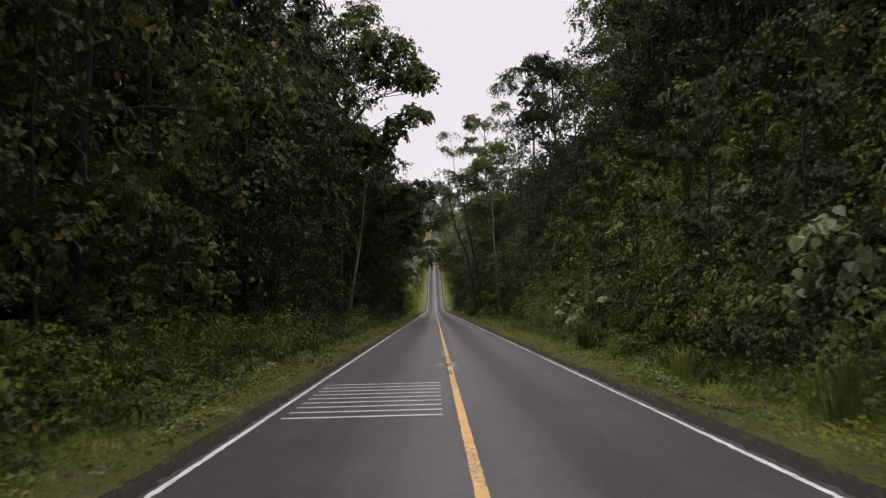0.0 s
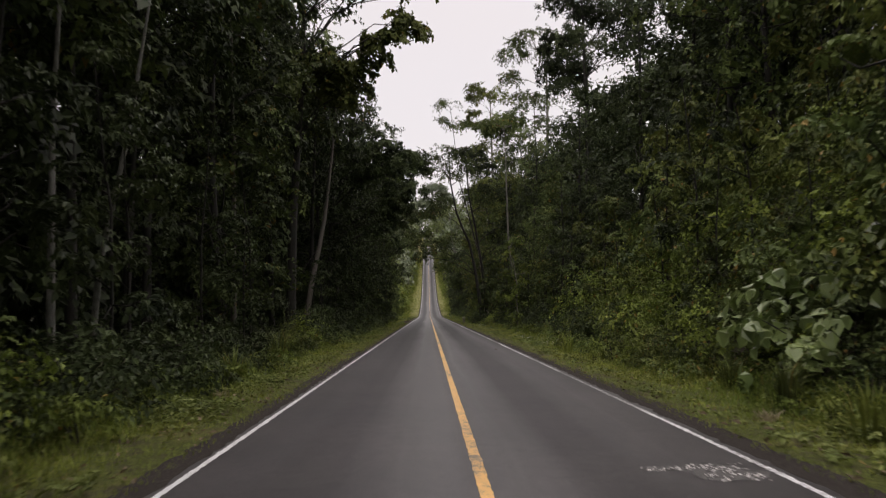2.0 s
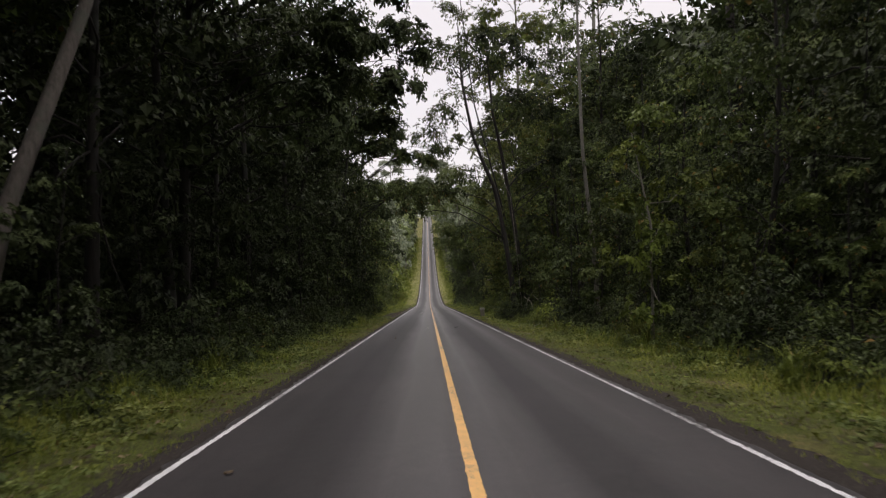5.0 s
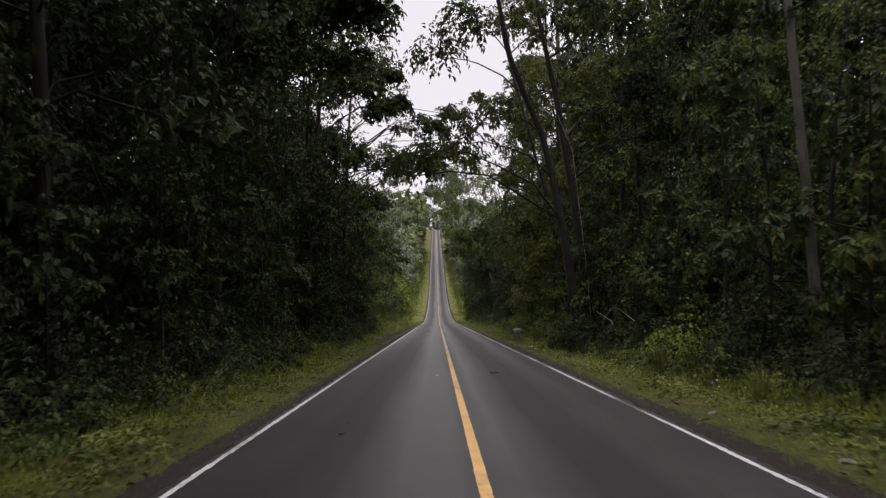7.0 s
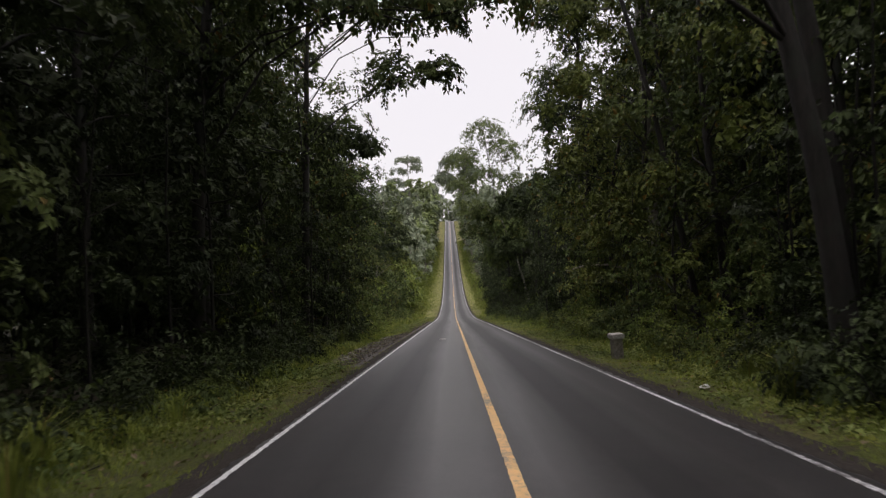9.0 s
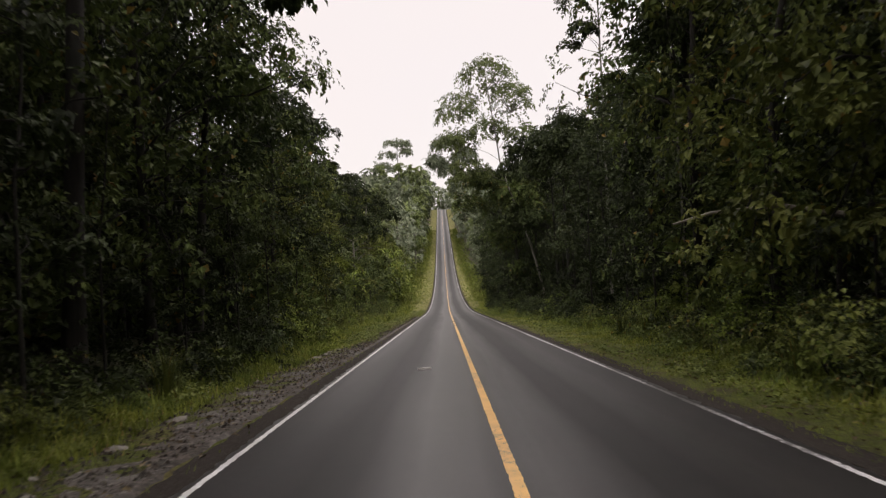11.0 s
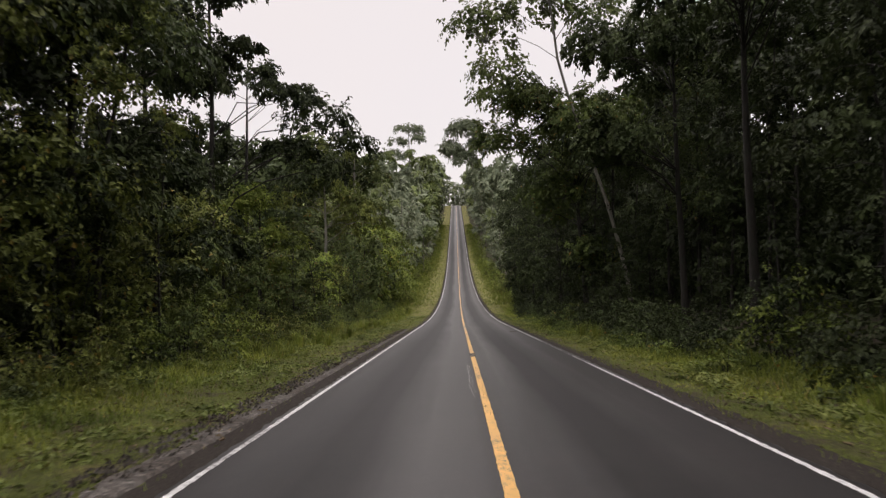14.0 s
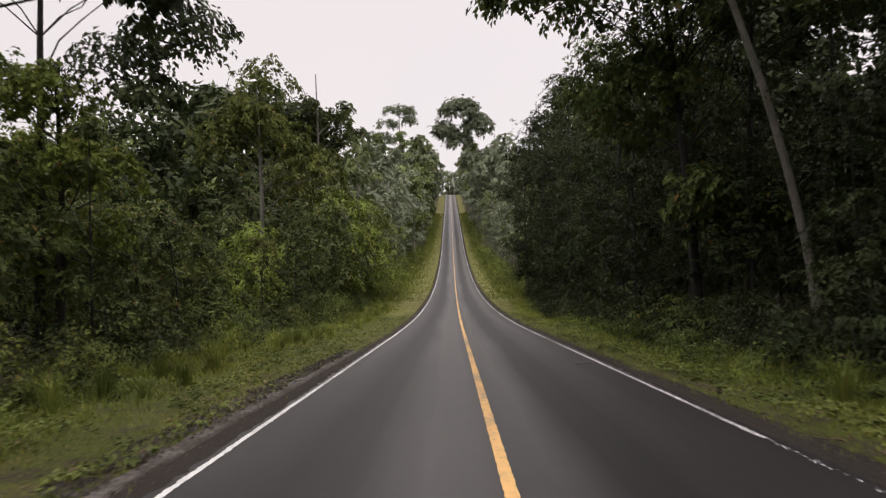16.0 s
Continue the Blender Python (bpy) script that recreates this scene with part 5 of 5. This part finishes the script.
ROCK = plain("bleached_rock", (0.24, 0.22, 0.18), (0.58, 0.55, 0.49), 7)
for k, (x, y, size) in enumerate(((-5.75, 21.3, 0.26), (-5.65, 22.1, 0.3), (-5.72, 22.9, 0.24), (-5.68, 23.5, 0.28), (-5.75, 24.1, 0.22))):
    rock = new("rock", stone_mesh(430 + k, size, ROCK))
    rock.matrix_basis = Matrix.Translation((x, y, ground_z(x, y) + 0.06)) @ pose(0, 0, 0, 0, 10, 40 * k) @ Matrix.Diagonal((1.3, 0.9, 1.0, 1))
    tagged(rock, "bleached pale rock half sunk in verge grass", "rock", "stones beside the road")


def pebbles(seed, n):
    """Loose grit on the gravel bed: small four-sided chips."""
    r = np.random.default_rng(seed)
    y = r.uniform(125, 204, n)
    w = np.interp(y, (124, 132, 140, 148, 156, 175, 192, 204), (0.3, 1.5, 1.8, 1.6, 0.7, 0.6, 0.75, 0.3))
    x = -3.7 - w * r.uniform(0, 1.15, n)
    z = np.array([ground_z(float(a), float(b)) for a, b in zip(x, y)]) + 0.055
    c = np.stack([x, y, z], 1)
    s = (0.012 + 0.05 * r.uniform(0, 1, n) ** 3)[:, None]
    a = r.uniform(0, 6.283, n)
    pts = [c + s * np.stack([np.cos(a + q), np.sin(a + q), np.full(n, -0.3)], 1) for q in (0, 2.1, 4.2)] + [c + s * np.stack([r.uniform(-0.3, 0.3, n), r.uniform(-0.3, 0.3, n), np.full(n, 0.75)], 1)]
    v = np.stack(pts, 1).reshape(-1, 3)
    i = np.arange(n)[:, None] * 4
    f = np.concatenate([i + np.array([[0, 1, 3]]), i + np.array([[1, 2, 3]]), i + np.array([[2, 0, 3]])])
    tagged(new("gravel_chips", mesh_of("gravel_chips", v, f, GRAVEL)), "loose grey gravel chips on the shoulder", "gravel", kind="stuff")


pebbles(78, 9000)


def scrap(name, label, category, x, y, length, width, material, seed, curl=0.3, turn=0.0):
    """A thin curled leaf or scrap lying on the asphalt."""
    r = np.random.default_rng(seed)
    bm = bmesh.new()
    nu, nv = 6, 3
    grid = [[bm.verts.new(((u / (nu - 1) - 0.5) * length, (v / (nv - 1) - 0.5) * width * math.sin(math.pi * (0.12 + 0.76 * u / (nu - 1))),
                           0.008 + curl * width * (abs(v / (nv - 1) - 0.5) * 1.2 + 0.5 * r.uniform(0, 1)))) for v in range(nv)] for u in range(nu)]
    for u in range(nu - 1):
        for v in range(nv - 1):
            bm.faces.new((grid[u][v], grid[u + 1][v], grid[u + 1][v + 1], grid[u][v + 1]))
    bmesh.ops.solidify(bm, geom=bm.faces[:], thickness=0.003)
    me = bpy.data.meshes.new(name)
    bm.to_mesh(me)
    bm.free()
    me.materials.append(material)
    ob = new(name, me)
    zz = road_z(y) if abs(x) < 3.2 else ground_z(x, y) + 0.05
    ob.matrix_basis = Matrix.Translation((x, y, zz)) @ pose(0, 0, 0, 0, 0, turn)
    return tagged(ob, label, category)


scrap("paper_scrap", "small white paper scrap lying on the asphalt", "litter", -0.47, 99.6, 0.12, 0.09, PAPER, 1, 0.4, 20)
# the black piece in the right lane is a dark fallen leaf
scrap("dark_leaf", "dark leaf lying on the asphalt", "litter", 1.14, 100.2, 0.22, 0.08, BLACK, 2, 0.4, 5)
scrap("crumpled_paper", "crumpled pale paper lying in the lane", "litter", -1.17, 141.6, 0.34, 0.12, PAPER, 3, 0.45, 10)
scrap("dry_leaf", "dry leaf lying on the asphalt", "leaf", -1.86, 91.1, 0.09, 0.06, DRY_LEAF, 4, 0.4, 70)
scrap("dry_leaf", "dry leaf lying on the asphalt", "leaf", -1.83, 90.0, 0.09, 0.06, DRY_LEAF, 5, 0.4, 30)
scrap("dry_leaf", "dark dry leaf lying on the asphalt", "leaf", 2.35, 53.8, 0.10, 0.06, DRY_LEAF, 6, 0.4, 10)
scrap("dry_leaf", "dry leaf lying on the asphalt", "leaf", -2.4, 65.9, 0.11, 0.07, DRY_LEAF, 7, 0.4, 50)
scrap("paper_scrap", "white paper scrap in the grass of the verge", "litter", 4.07, 114.9, 0.3, 0.16, PAPER, 8, 0.5, 40)
for k in range(34):
    y = rs.uniform(4, 200)
    side = -1 if rs.random() < 0.5 else 1
    scrap("dry_leaf", "dry brown leaf fallen on the verge", "leaf", side * rs.uniform(3.3, 5.2), y, rs.uniform(0.1, 0.2), rs.uniform(0.05, 0.1), DRY_LEAF, 500 + k, 0.4, rs.uniform(0, 360))


def stick(name, label, points, r0, material=None):
    """A bent, tapering dead stick."""
    pts = np.array(points, float)
    v, f = tube(pts, np.linspace(r0, r0 * 0.4, len(pts)), 6)
    ob = new(name, mesh_of(name, v, f, material or DEADWOOD, True))
    return tagged(ob, label, "branch")


stick("fallen_stick", "pale dead stick lying on the asphalt", [(2.38, 197.5, road_z(197.5) + 0.02), (2.55, 197.6, road_z(197.6) + 0.025), (2.78, 197.55, road_z(197.5) + 0.02)], 0.018)
for k, (x, y, h, dx, dy, dh) in enumerate(((6.3, 111.2, 0.5, 0.7, -2.2, 2.1), (6.6, 110.2, 0.3, 0.9, -2.6, 1.5), (6.9, 108.4, 0.9, -0.5, 2.6, 0.7), (6.2, 107.2, 0.2, 1.1, 1.8, 0.9), (7.4, 105.0, 0.2, -0.8, 3.0, 1.4))):
    z = ground_z(x, y)
    stick("fallen_branch", "bleached fallen branch tangled in the undergrowth", [(x, y, z - 0.1 + h * 0.2), (x + dx * 0.4, y + dy * 0.45, z + h + dh * 0.55), (x + dx, y + dy, z + h + dh)], 0.035)
stick("hanging_vine", "thin pale vine hanging beside a trunk", [(6.4, 111.6, ground_z(6.4, 111.6) - 0.1), (6.15, 111.7, ground_z(6.4, 111.6) + 4), (5.7, 111.9, ground_z(6.4, 111.6) + 9), (4.6, 112.6, ground_z(6.4, 111.6) + 12.2)], 0.02)
stick("dead_branch", "bleached dead branch sticking out of the foliage", [(9.6, 142.0, ground_z(9.6, 142) + 3.0), (8.4, 143.0, ground_z(9.6, 142) + 3.35), (7.2, 144.6, ground_z(9.6, 142) + 3.3), (6.4, 145.6, ground_z(9.6, 142) + 3.05)], 0.085)
stick("bare_branch", "bare pale stem leaning on the bank", [(13.2, 38.2, ground_z(13.2, 38.2) - 0.2), (12.2, 38.4, ground_z(13.2, 38.2) + 0.9), (10.9, 38.6, ground_z(13.2, 38.2) + 1.7)], 0.06)


def marker_post(x, y):
    """A short concrete guide post with a pale bevelled cap."""
    thing = tagged(new("marker_post"), "short weathered concrete marker post with pale cap", "post")
    for name, w, z0, z1, mat in (("shaft", 0.3, -0.2, 0.68, STONE), ("cap", 0.4, 0.68, 0.82, CONCRETE)):
        bm = bmesh.new()
        bmesh.ops.create_cube(bm, size=1.0)
        for v in bm.verts:
            v.co = Vector((v.co.x * w, v.co.y * w, z0 + (v.co.z + 0.5) * (z1 - z0)))
        bmesh.ops.bevel(bm, geom=bm.edges[:], offset=0.018, segments=2, affect="EDGES")
        me = bpy.data.meshes.new(name)
        bm.to_mesh(me)
        bm.free()
        me.materials.append(mat)
        part(name, me, thing)
    thing.matrix_basis = Matrix.Translation((x, y, ground_z(x, y))) @ pose(0, 0, 0, 2, -3, 8)


marker_post(4.35, 123.4)


def blotch(name, label, x, y, rx, ry, material, seed, lift=0.004):
    """A thin uneven patch on the road surface."""
    r = np.random.default_rng(seed)
    n = 26
    a = np.linspace(0, 2 * np.pi, n, endpoint=False)
    q = 1 + 0.18 * np.sin(3 * a + seed) + r.normal(0, 0.08, n)
    v = [(x, y, road_z(y) + lift)] + [(x + rx * k * math.cos(t), y + ry * k * math.sin(t), road_z(y + ry * k * math.sin(t)) + lift) for t, k in zip(a, q)]
    f = [(0, 1 + k, 1 + (k + 1) % n) for k in range(n)]
    return tagged(new(name, mesh_of(name, v, f, material)), label, "road patch", kind="structure")


WORN = plain("worn_stony_asphalt", (0.016, 0.015, 0.015), (0.12, 0.112, 0.105), 38, 0.8)
blotch("road_patch", "broken stony patch in the asphalt", 2.5, 29.9, 0.36, 0.42, WORN, 3)
blotch("road_patch", "narrow broken crack in the asphalt", 1.98, 30.1, 0.28, 0.10, WORN, 4)

PALE_CHIP = plain("pale_broken_chips", (0.32, 0.30, 0.29), (0.68, 0.66, 0.63), 30)
TAR = plain("dark_bare_asphalt", (0.035, 0.033, 0.032), (0.09, 0.083, 0.08), 40)


def crumble(label, x0, x1, ya, yb, n, size, material, seed, lift=0.010):
    """Small broken chips strewn over a stretch of the road surface."""
    r = np.random.default_rng(seed)
    v, f = [], []
    for k in range(n):
        cx, cy = r.uniform(x0, x1), r.uniform(ya, yb)
        q = size * r.uniform(0.4, 1.3)
        a = np.sort(r.uniform(0, 6.283, 5))
        top = lift + 0.004 * (k % 3)
        ring = [(cx + q * math.cos(t) * 0.8, cy + q * 1.5 * math.sin(t), road_z(cy + q * 1.5 * math.sin(t)) + lift - 0.004) for t in a]
        o = len(v)
        v += ring + [(cx, cy, road_z(cy) + top)]
        f += [(o + i, o + (i + 1) % 5, o + 5) for i in range(5)]
    tagged(new("road_crumble", mesh_of("road_crumble", v, f, material)), label, "road damage", kind="stuff")


crumble("pale crumbled chips across the worn centre line", -0.04, 0.10, 20.7, 22.1, 150, 0.028, PALE_CHIP, 601)
crumble("bare asphalt where the yellow paint has gone", -0.07, 0.07, 20.9, 21.9, 110, 0.05, TAR, 602, 0.008)
crumble("pale chips strewn beside the centre line", 0.08, 0.26, 19.6, 22.6, 110, 0.022, PALE_CHIP, 603)
crumble("bare asphalt showing through the yellow line", -0.07, 0.07, 22.4, 25.2, 90, 0.03, TAR, 604, 0.008)
crumble("bare asphalt showing through the yellow line", -0.075, 0.02, 18.3, 19.6, 60, 0.04, TAR, 605, 0.008)
crumble("pale scuffed chips beside the centre line", -0.19, -0.09, 25.0, 29.0, 120, 0.02, PALE_CHIP, 606)
crumble("pale scuffed chips beside the centre line", -0.24, -0.14, 170.2, 176.8, 110, 0.018, PALE_CHIP, 615)
crumble("pale scuffed spot in the lane", -0.33, -0.17, 21.2, 21.9, 60, 0.025, PALE_CHIP, 607)
crumble("pale broken chips round a pothole in the asphalt", 2.2, 2.82, 29.5, 30.3, 90, 0.024, PALE_CHIP, 612)
crumble("dark loose chips in a pothole", 2.25, 2.8, 29.6, 30.25, 60, 0.03, TAR, 613, 0.008)
crumble("pale chips along a crack in the asphalt", 1.7, 2.25, 30.0, 30.2, 40, 0.02, PALE_CHIP, 614)
crumble("pale broken rim of a crack in the asphalt", 1.9, 2.5, 28.2, 28.6, 50, 0.02, PALE_CHIP, 608)
crumble("bare asphalt where the centre line has worn away", -0.07, 0.07, 179.8, 181.3, 260, 0.05, TAR, 609, 0.008)
crumble("last white chips of the worn edge line", 2.965, 3.035, 179.4, 188.6, 70, 0.022, WHITE, 611, 0.008)
crumble("dark chips broken out of the centre line", -0.08, 0.08, 168.0, 176.0, 120, 0.025, TAR, 610, 0.008)

# tiny white blossoms scattered in the grass


def blossoms(seed, n):
    r = np.random.default_rng(seed)
    y = np.concatenate([r.uniform(54, 66, n // 2), r.uniform(92, 106, n - n // 2)])
    x = r.uniform(4.3, 6.3, n)
    z = np.array([ground_z(float(a), float(b)) for a, b in zip(x, y)]) + r.uniform(0.12, 0.45, n)
    at = np.stack([x, y, z], 1)
    v, f = leaf_shapes(r, at, r.normal(0, 1, (n, 3)), r.normal(0, 0.4, (n, 3)) + np.array([0, 0, 1.0]), 0.026, 0.45)
    tagged(new("white_blossom", mesh_of("white_blossom", v, f, PAPER)), "tiny white blossoms scattered in verge grass", "blossom", kind="stuff")


blossoms(91, 420)


def weeds(name, side, seed, n):
    """Small-leaved creeping weeds among the grass."""
    r = np.random.default_rng(seed)
    y = r.uniform(0, 230, n)
    e = np.array([verge_edge(side, float(b)) for b in y])
    x = 3.8 + (e + 0.7 - 3.8) * r.uniform(0, 1, n) ** 0.8
    patch = np.array([noise.noise(Vector((a * 0.8, b * 0.5, 31.0 * side))) for a, b in zip(x, y)])
    keep = patch > -0.16
    if side < 0:
        keep &= ~((y > 126) & (y < 156) & (x < 5.4))
    x, y, patch = x[keep] * side, y[keep], patch[keep]
    n = len(x)
    z = np.array([ground_z(float(a), float(b)) for a, b in zip(x, y)]) + r.uniform(0.03, 0.12, n) + 0.45 * np.clip(patch, 0, 1) * r.uniform(0, 1, n)
    way = r.normal(0, 1, (n, 3)) * np.array([1, 1, 0.4])
    v, f = leaf_shapes(r, np.stack([x, y, z], 1), way, r.normal(0, 0.4, (n, 3)) + np.array([0, 0, 1.0]), 0.068, 0.34, slim=True)
    tagged(new(name, mesh_of(name, v, f, WEED)), "small-leaved creeping weeds among the verge grass", "weeds", kind="stuff")


weeds("verge_weeds", -1, 321, 85000)
weeds("verge_weeds", 1, 322, 85000)


def herbs(name, side, seed, n):
    """Leafy low plants in patches, each a rosette of seven broad leaves."""
    r = np.random.default_rng(seed)
    y = r.uniform(0, 235, n)
    e = np.array([verge_edge(side, float(b)) for b in y])
    x = 3.75 + (e + 0.8 - 3.75) * r.uniform(0, 1, n) ** 0.7
    patch = np.array([noise.noise(Vector((a * 0.7, b * 0.3, 57.0 * side))) for a, b in zip(x, y)])
    keep = patch > 0.0
    if side < 0:
        keep &= ~((y > 126) & (y < 156) & (x < 5.5))
    x, y, patch = x[keep] * side, y[keep], patch[keep]
    n = len(x)
    z = np.array([ground_z(float(a), float(b)) for a, b in zip(x, y)]) + 0.05 + 0.5 * np.clip(patch, 0, 0.7) * r.uniform(0.2, 1, n)
    idx = np.repeat(np.arange(n), 7)
    at = np.stack([x, y, z], 1)[idx] + r.normal(0, 0.03, (len(idx), 3))
    a = np.tile(np.arange(7) * 0.9, n) + r.uniform(0, 6.283, n)[idx]
    way = np.stack([np.cos(a), np.sin(a), r.uniform(-0.5, 0.4, len(idx))], 1)
    v, f = leaf_shapes(r, at, way, r.normal(0, 0.25, way.shape) + np.array([0, 0, 1.0]), 0.11, 0.32)
    tagged(new(name, mesh_of(name, v, f, HERB_LEAF)), "patches of leafy low herbs on the verge", "weeds", kind="stuff")


def litter(name, side, seed, n):
    """Dry fallen leaves, pale to brown, lying on the verge and under the first bushes."""
    r = np.random.default_rng(seed)
    y = r.uniform(0, 232, n)
    e = np.array([verge_edge(side, float(b)) for b in y])
    x = side * (3.5 + (e + 1.2 - 3.5) * r.uniform(0, 1, n))
    z = np.array([ground_z(float(a), float(b)) for a, b in zip(x, y)]) + r.uniform(0.03, 0.11, n)
    way = r.normal(0, 1, (n, 3)) * np.array([1, 1, 0.25])
    v, f = leaf_shapes(r, np.stack([x, y, z], 1), way, r.normal(0, 0.3, (n, 3)) + np.array([0, 0, 1.0]), 0.075 * r.uniform(0.6, 1.8, n), 0.28)
    tagged(new(name, mesh_of(name, v, f, LITTER)), "dry fallen leaves scattered over the verge", "leaf litter", kind="stuff")


def edge_weeds(name, side, seed, n):
    """Knee-high leafy weeds crowding the foot of the undergrowth."""
    r = np.random.default_rng(seed)
    y = r.uniform(0, 235, n)
    e = np.array([verge_edge(side, float(b)) for b in y])
    x = side * (e + r.uniform(-0.5, 1.1, n))
    if side < 0:
        x -= 0.8 * ((y > 126) & (y < 156))
    size = r.uniform(0.5, 1.25, n)
    base = np.stack([x, y, np.array([ground_z(float(a), float(b)) for a, b in zip(x, y)])], 1)
    out = r.normal(0, 1, (n, 3)) * np.array([1, 1, 0.2]) + np.array([0, 0, 1.1])
    out /= np.linalg.norm(out, axis=1)[:, None]
    v, f = clumps(r, base + np.array([0, 0, 0.3]) * size[:, None], 0.5 * size, out, 5, 7, 0.12, 0.3, 0.3)
    tagged(new(name, mesh_of(name, v, f, LEAF)), "knee-high leafy weeds at the foot of the undergrowth", "weeds", kind="stuff")


HERB_LEAF = leaf_material("leafy_herb", (0.045, 0.064, 0.017), (0.165, 0.20, 0.058), rough=0.55, spec=0.12)
LITTER = leaf_material("dry_leaf_litter", (0.045, 0.032, 0.018), (0.27, 0.215, 0.125), trans=0.05)
for side, seed in ((-1, 341), (1, 342)):
    herbs("verge_herbs", side, seed, 15000)
    litter("leaf_litter", side, seed + 10, 7000)
    edge_weeds("edge_weeds", side, seed + 20, 900)

# ---- deep woods behind the first rows, and the turf ----


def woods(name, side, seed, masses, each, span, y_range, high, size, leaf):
    """The forest's depth: rounded masses of foliage behind the first rows, closed above by the canopy; shade is put
    into their leaf colour.
    """
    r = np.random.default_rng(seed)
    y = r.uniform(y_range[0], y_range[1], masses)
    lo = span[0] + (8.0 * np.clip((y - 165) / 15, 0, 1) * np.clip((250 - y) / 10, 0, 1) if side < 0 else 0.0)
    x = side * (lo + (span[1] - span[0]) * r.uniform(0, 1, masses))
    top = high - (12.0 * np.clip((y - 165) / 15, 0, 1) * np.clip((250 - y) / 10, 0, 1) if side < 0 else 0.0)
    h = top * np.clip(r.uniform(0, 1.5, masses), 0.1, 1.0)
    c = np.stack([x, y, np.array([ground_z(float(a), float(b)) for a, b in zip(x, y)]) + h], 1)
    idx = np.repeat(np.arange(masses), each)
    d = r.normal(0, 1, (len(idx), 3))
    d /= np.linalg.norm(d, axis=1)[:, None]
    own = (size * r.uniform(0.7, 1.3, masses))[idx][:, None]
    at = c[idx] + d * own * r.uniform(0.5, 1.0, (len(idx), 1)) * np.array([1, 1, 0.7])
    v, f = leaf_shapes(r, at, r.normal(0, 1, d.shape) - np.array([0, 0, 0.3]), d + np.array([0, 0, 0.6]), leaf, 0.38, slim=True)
    return tagged(new(name, mesh_of(name, v, f, LEAF_SHADED)), "dense foliage deep inside the forest, shade put into its dark colour", "woods", kind="stuff")


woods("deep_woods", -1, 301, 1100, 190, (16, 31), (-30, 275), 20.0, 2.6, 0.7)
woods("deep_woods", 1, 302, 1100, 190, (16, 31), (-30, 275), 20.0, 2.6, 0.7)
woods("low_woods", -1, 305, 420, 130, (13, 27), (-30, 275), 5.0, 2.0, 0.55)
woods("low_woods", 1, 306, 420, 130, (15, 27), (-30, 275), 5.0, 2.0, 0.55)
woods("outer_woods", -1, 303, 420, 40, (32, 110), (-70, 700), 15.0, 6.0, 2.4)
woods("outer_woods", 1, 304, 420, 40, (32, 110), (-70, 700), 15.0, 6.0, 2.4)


def floor_plants(name, side, seed, n, ya, yb, reach, material):
    """Low dark seedlings and fallen leaves on the forest floor."""
    r = np.random.default_rng(seed)
    y = r.uniform(ya, yb, n)
    e = np.array([verge_edge(side, float(b)) for b in y])
    x = side * (e + 0.4 + reach * r.uniform(0, 1, n) ** 1.3)
    z = np.array([ground_z(float(a), float(b)) for a, b in zip(x, y)]) + 0.9 * r.uniform(0, 1, n) ** 1.7
    v, f = leaf_shapes(r, np.stack([x, y, z], 1), r.normal(0, 1, (n, 3)) * np.array([1, 1, 0.4]), r.normal(0, 0.5, (n, 3)) + np.array([0, 0, 1.0]), 0.2, 0.3)
    tagged(new(name, mesh_of(name, v, f, material)), "dark seedlings and ferns on the forest floor", "undergrowth", kind="stuff")


# forest floor leaves are coloured as dark as the shade they lie in
floor_plants("forest_floor_plants", -1, 331, 42000, -6, 262, 12.0, LEAF_SHADED)
floor_plants("forest_floor_plants", 1, 332, 34000, 60, 262, 12.0, LEAF_SHADED)
floor_plants("bank_undergrowth", 1, 333, 26000, -6, 84, 13.0, LEAF)


def turf(name, side, seed, n, ya, yb, size=1.0):
    r = np.random.default_rng(seed)
    y = r.uniform(ya, yb, n)
    e = np.array([verge_edge(side, float(b)) for b in y])
    q = r.uniform(0, 1, n)
    x = 3.36 + (e + 0.6 - 3.36) * q
    # bare and thin patches
    keep = np.array([noise.noise(Vector((a * 0.9, b * 0.35, 7.0 * side))) for a, b in zip(x, y)]) + r.uniform(-0.5, 0.5, n) > -0.32 - 0.25 * q
    if side < 0:
        keep &= ~((y > 126) & (y < 154) & (x < 5.2) & (r.uniform(0, 1, n) < 0.93))
        keep &= ~((y >= 154) & (y < 200) & (x < 4.3) & (r.uniform(0, 1, n) < 0.75))
    x, y, q = x[keep] * side, y[keep], q[keep]
    n = len(x)
    z = np.array([ground_z(float(a), float(b)) for a, b in zip(x, y)]) - 0.01
    root = np.stack([x, y, z], 1)
    a = r.uniform(0, 6.283, n)
    d = np.stack([np.cos(a), np.sin(a), np.zeros(n)], 1)
    s = np.stack([-np.sin(a), np.cos(a), np.zeros(n)], 1)
    ln = size * ((0.07 + 0.30 * q ** 1.6) * r.uniform(0.6, 1.5, n))[:, None]
    w = size ** 1.7 * ((0.008 + 0.012 * q) * r.uniform(0.7, 1.3, n))[:, None]
    tip = root + np.array([0, 0, 1.0]) * ln + d * ln * r.uniform(0.2, 0.9, n)[:, None]
    v = np.stack([root - s * w, root + s * w, tip], 1).reshape(-1, 3)
    return tagged(new(name, mesh_of(name, v, np.arange(3 * n).reshape(n, 3), GRASS)), "short uneven green grass on the verge", "grass", kind="stuff")


turf("verge_grass", -1, 311, 150000, -2, 262)
turf("verge_grass", 1, 312, 140000, -2, 262)
turf("hill_grass", -1, 313, 26000, 262, 520, 2.2)
turf("hill_grass", 1, 314, 24000, 262, 520, 2.2)
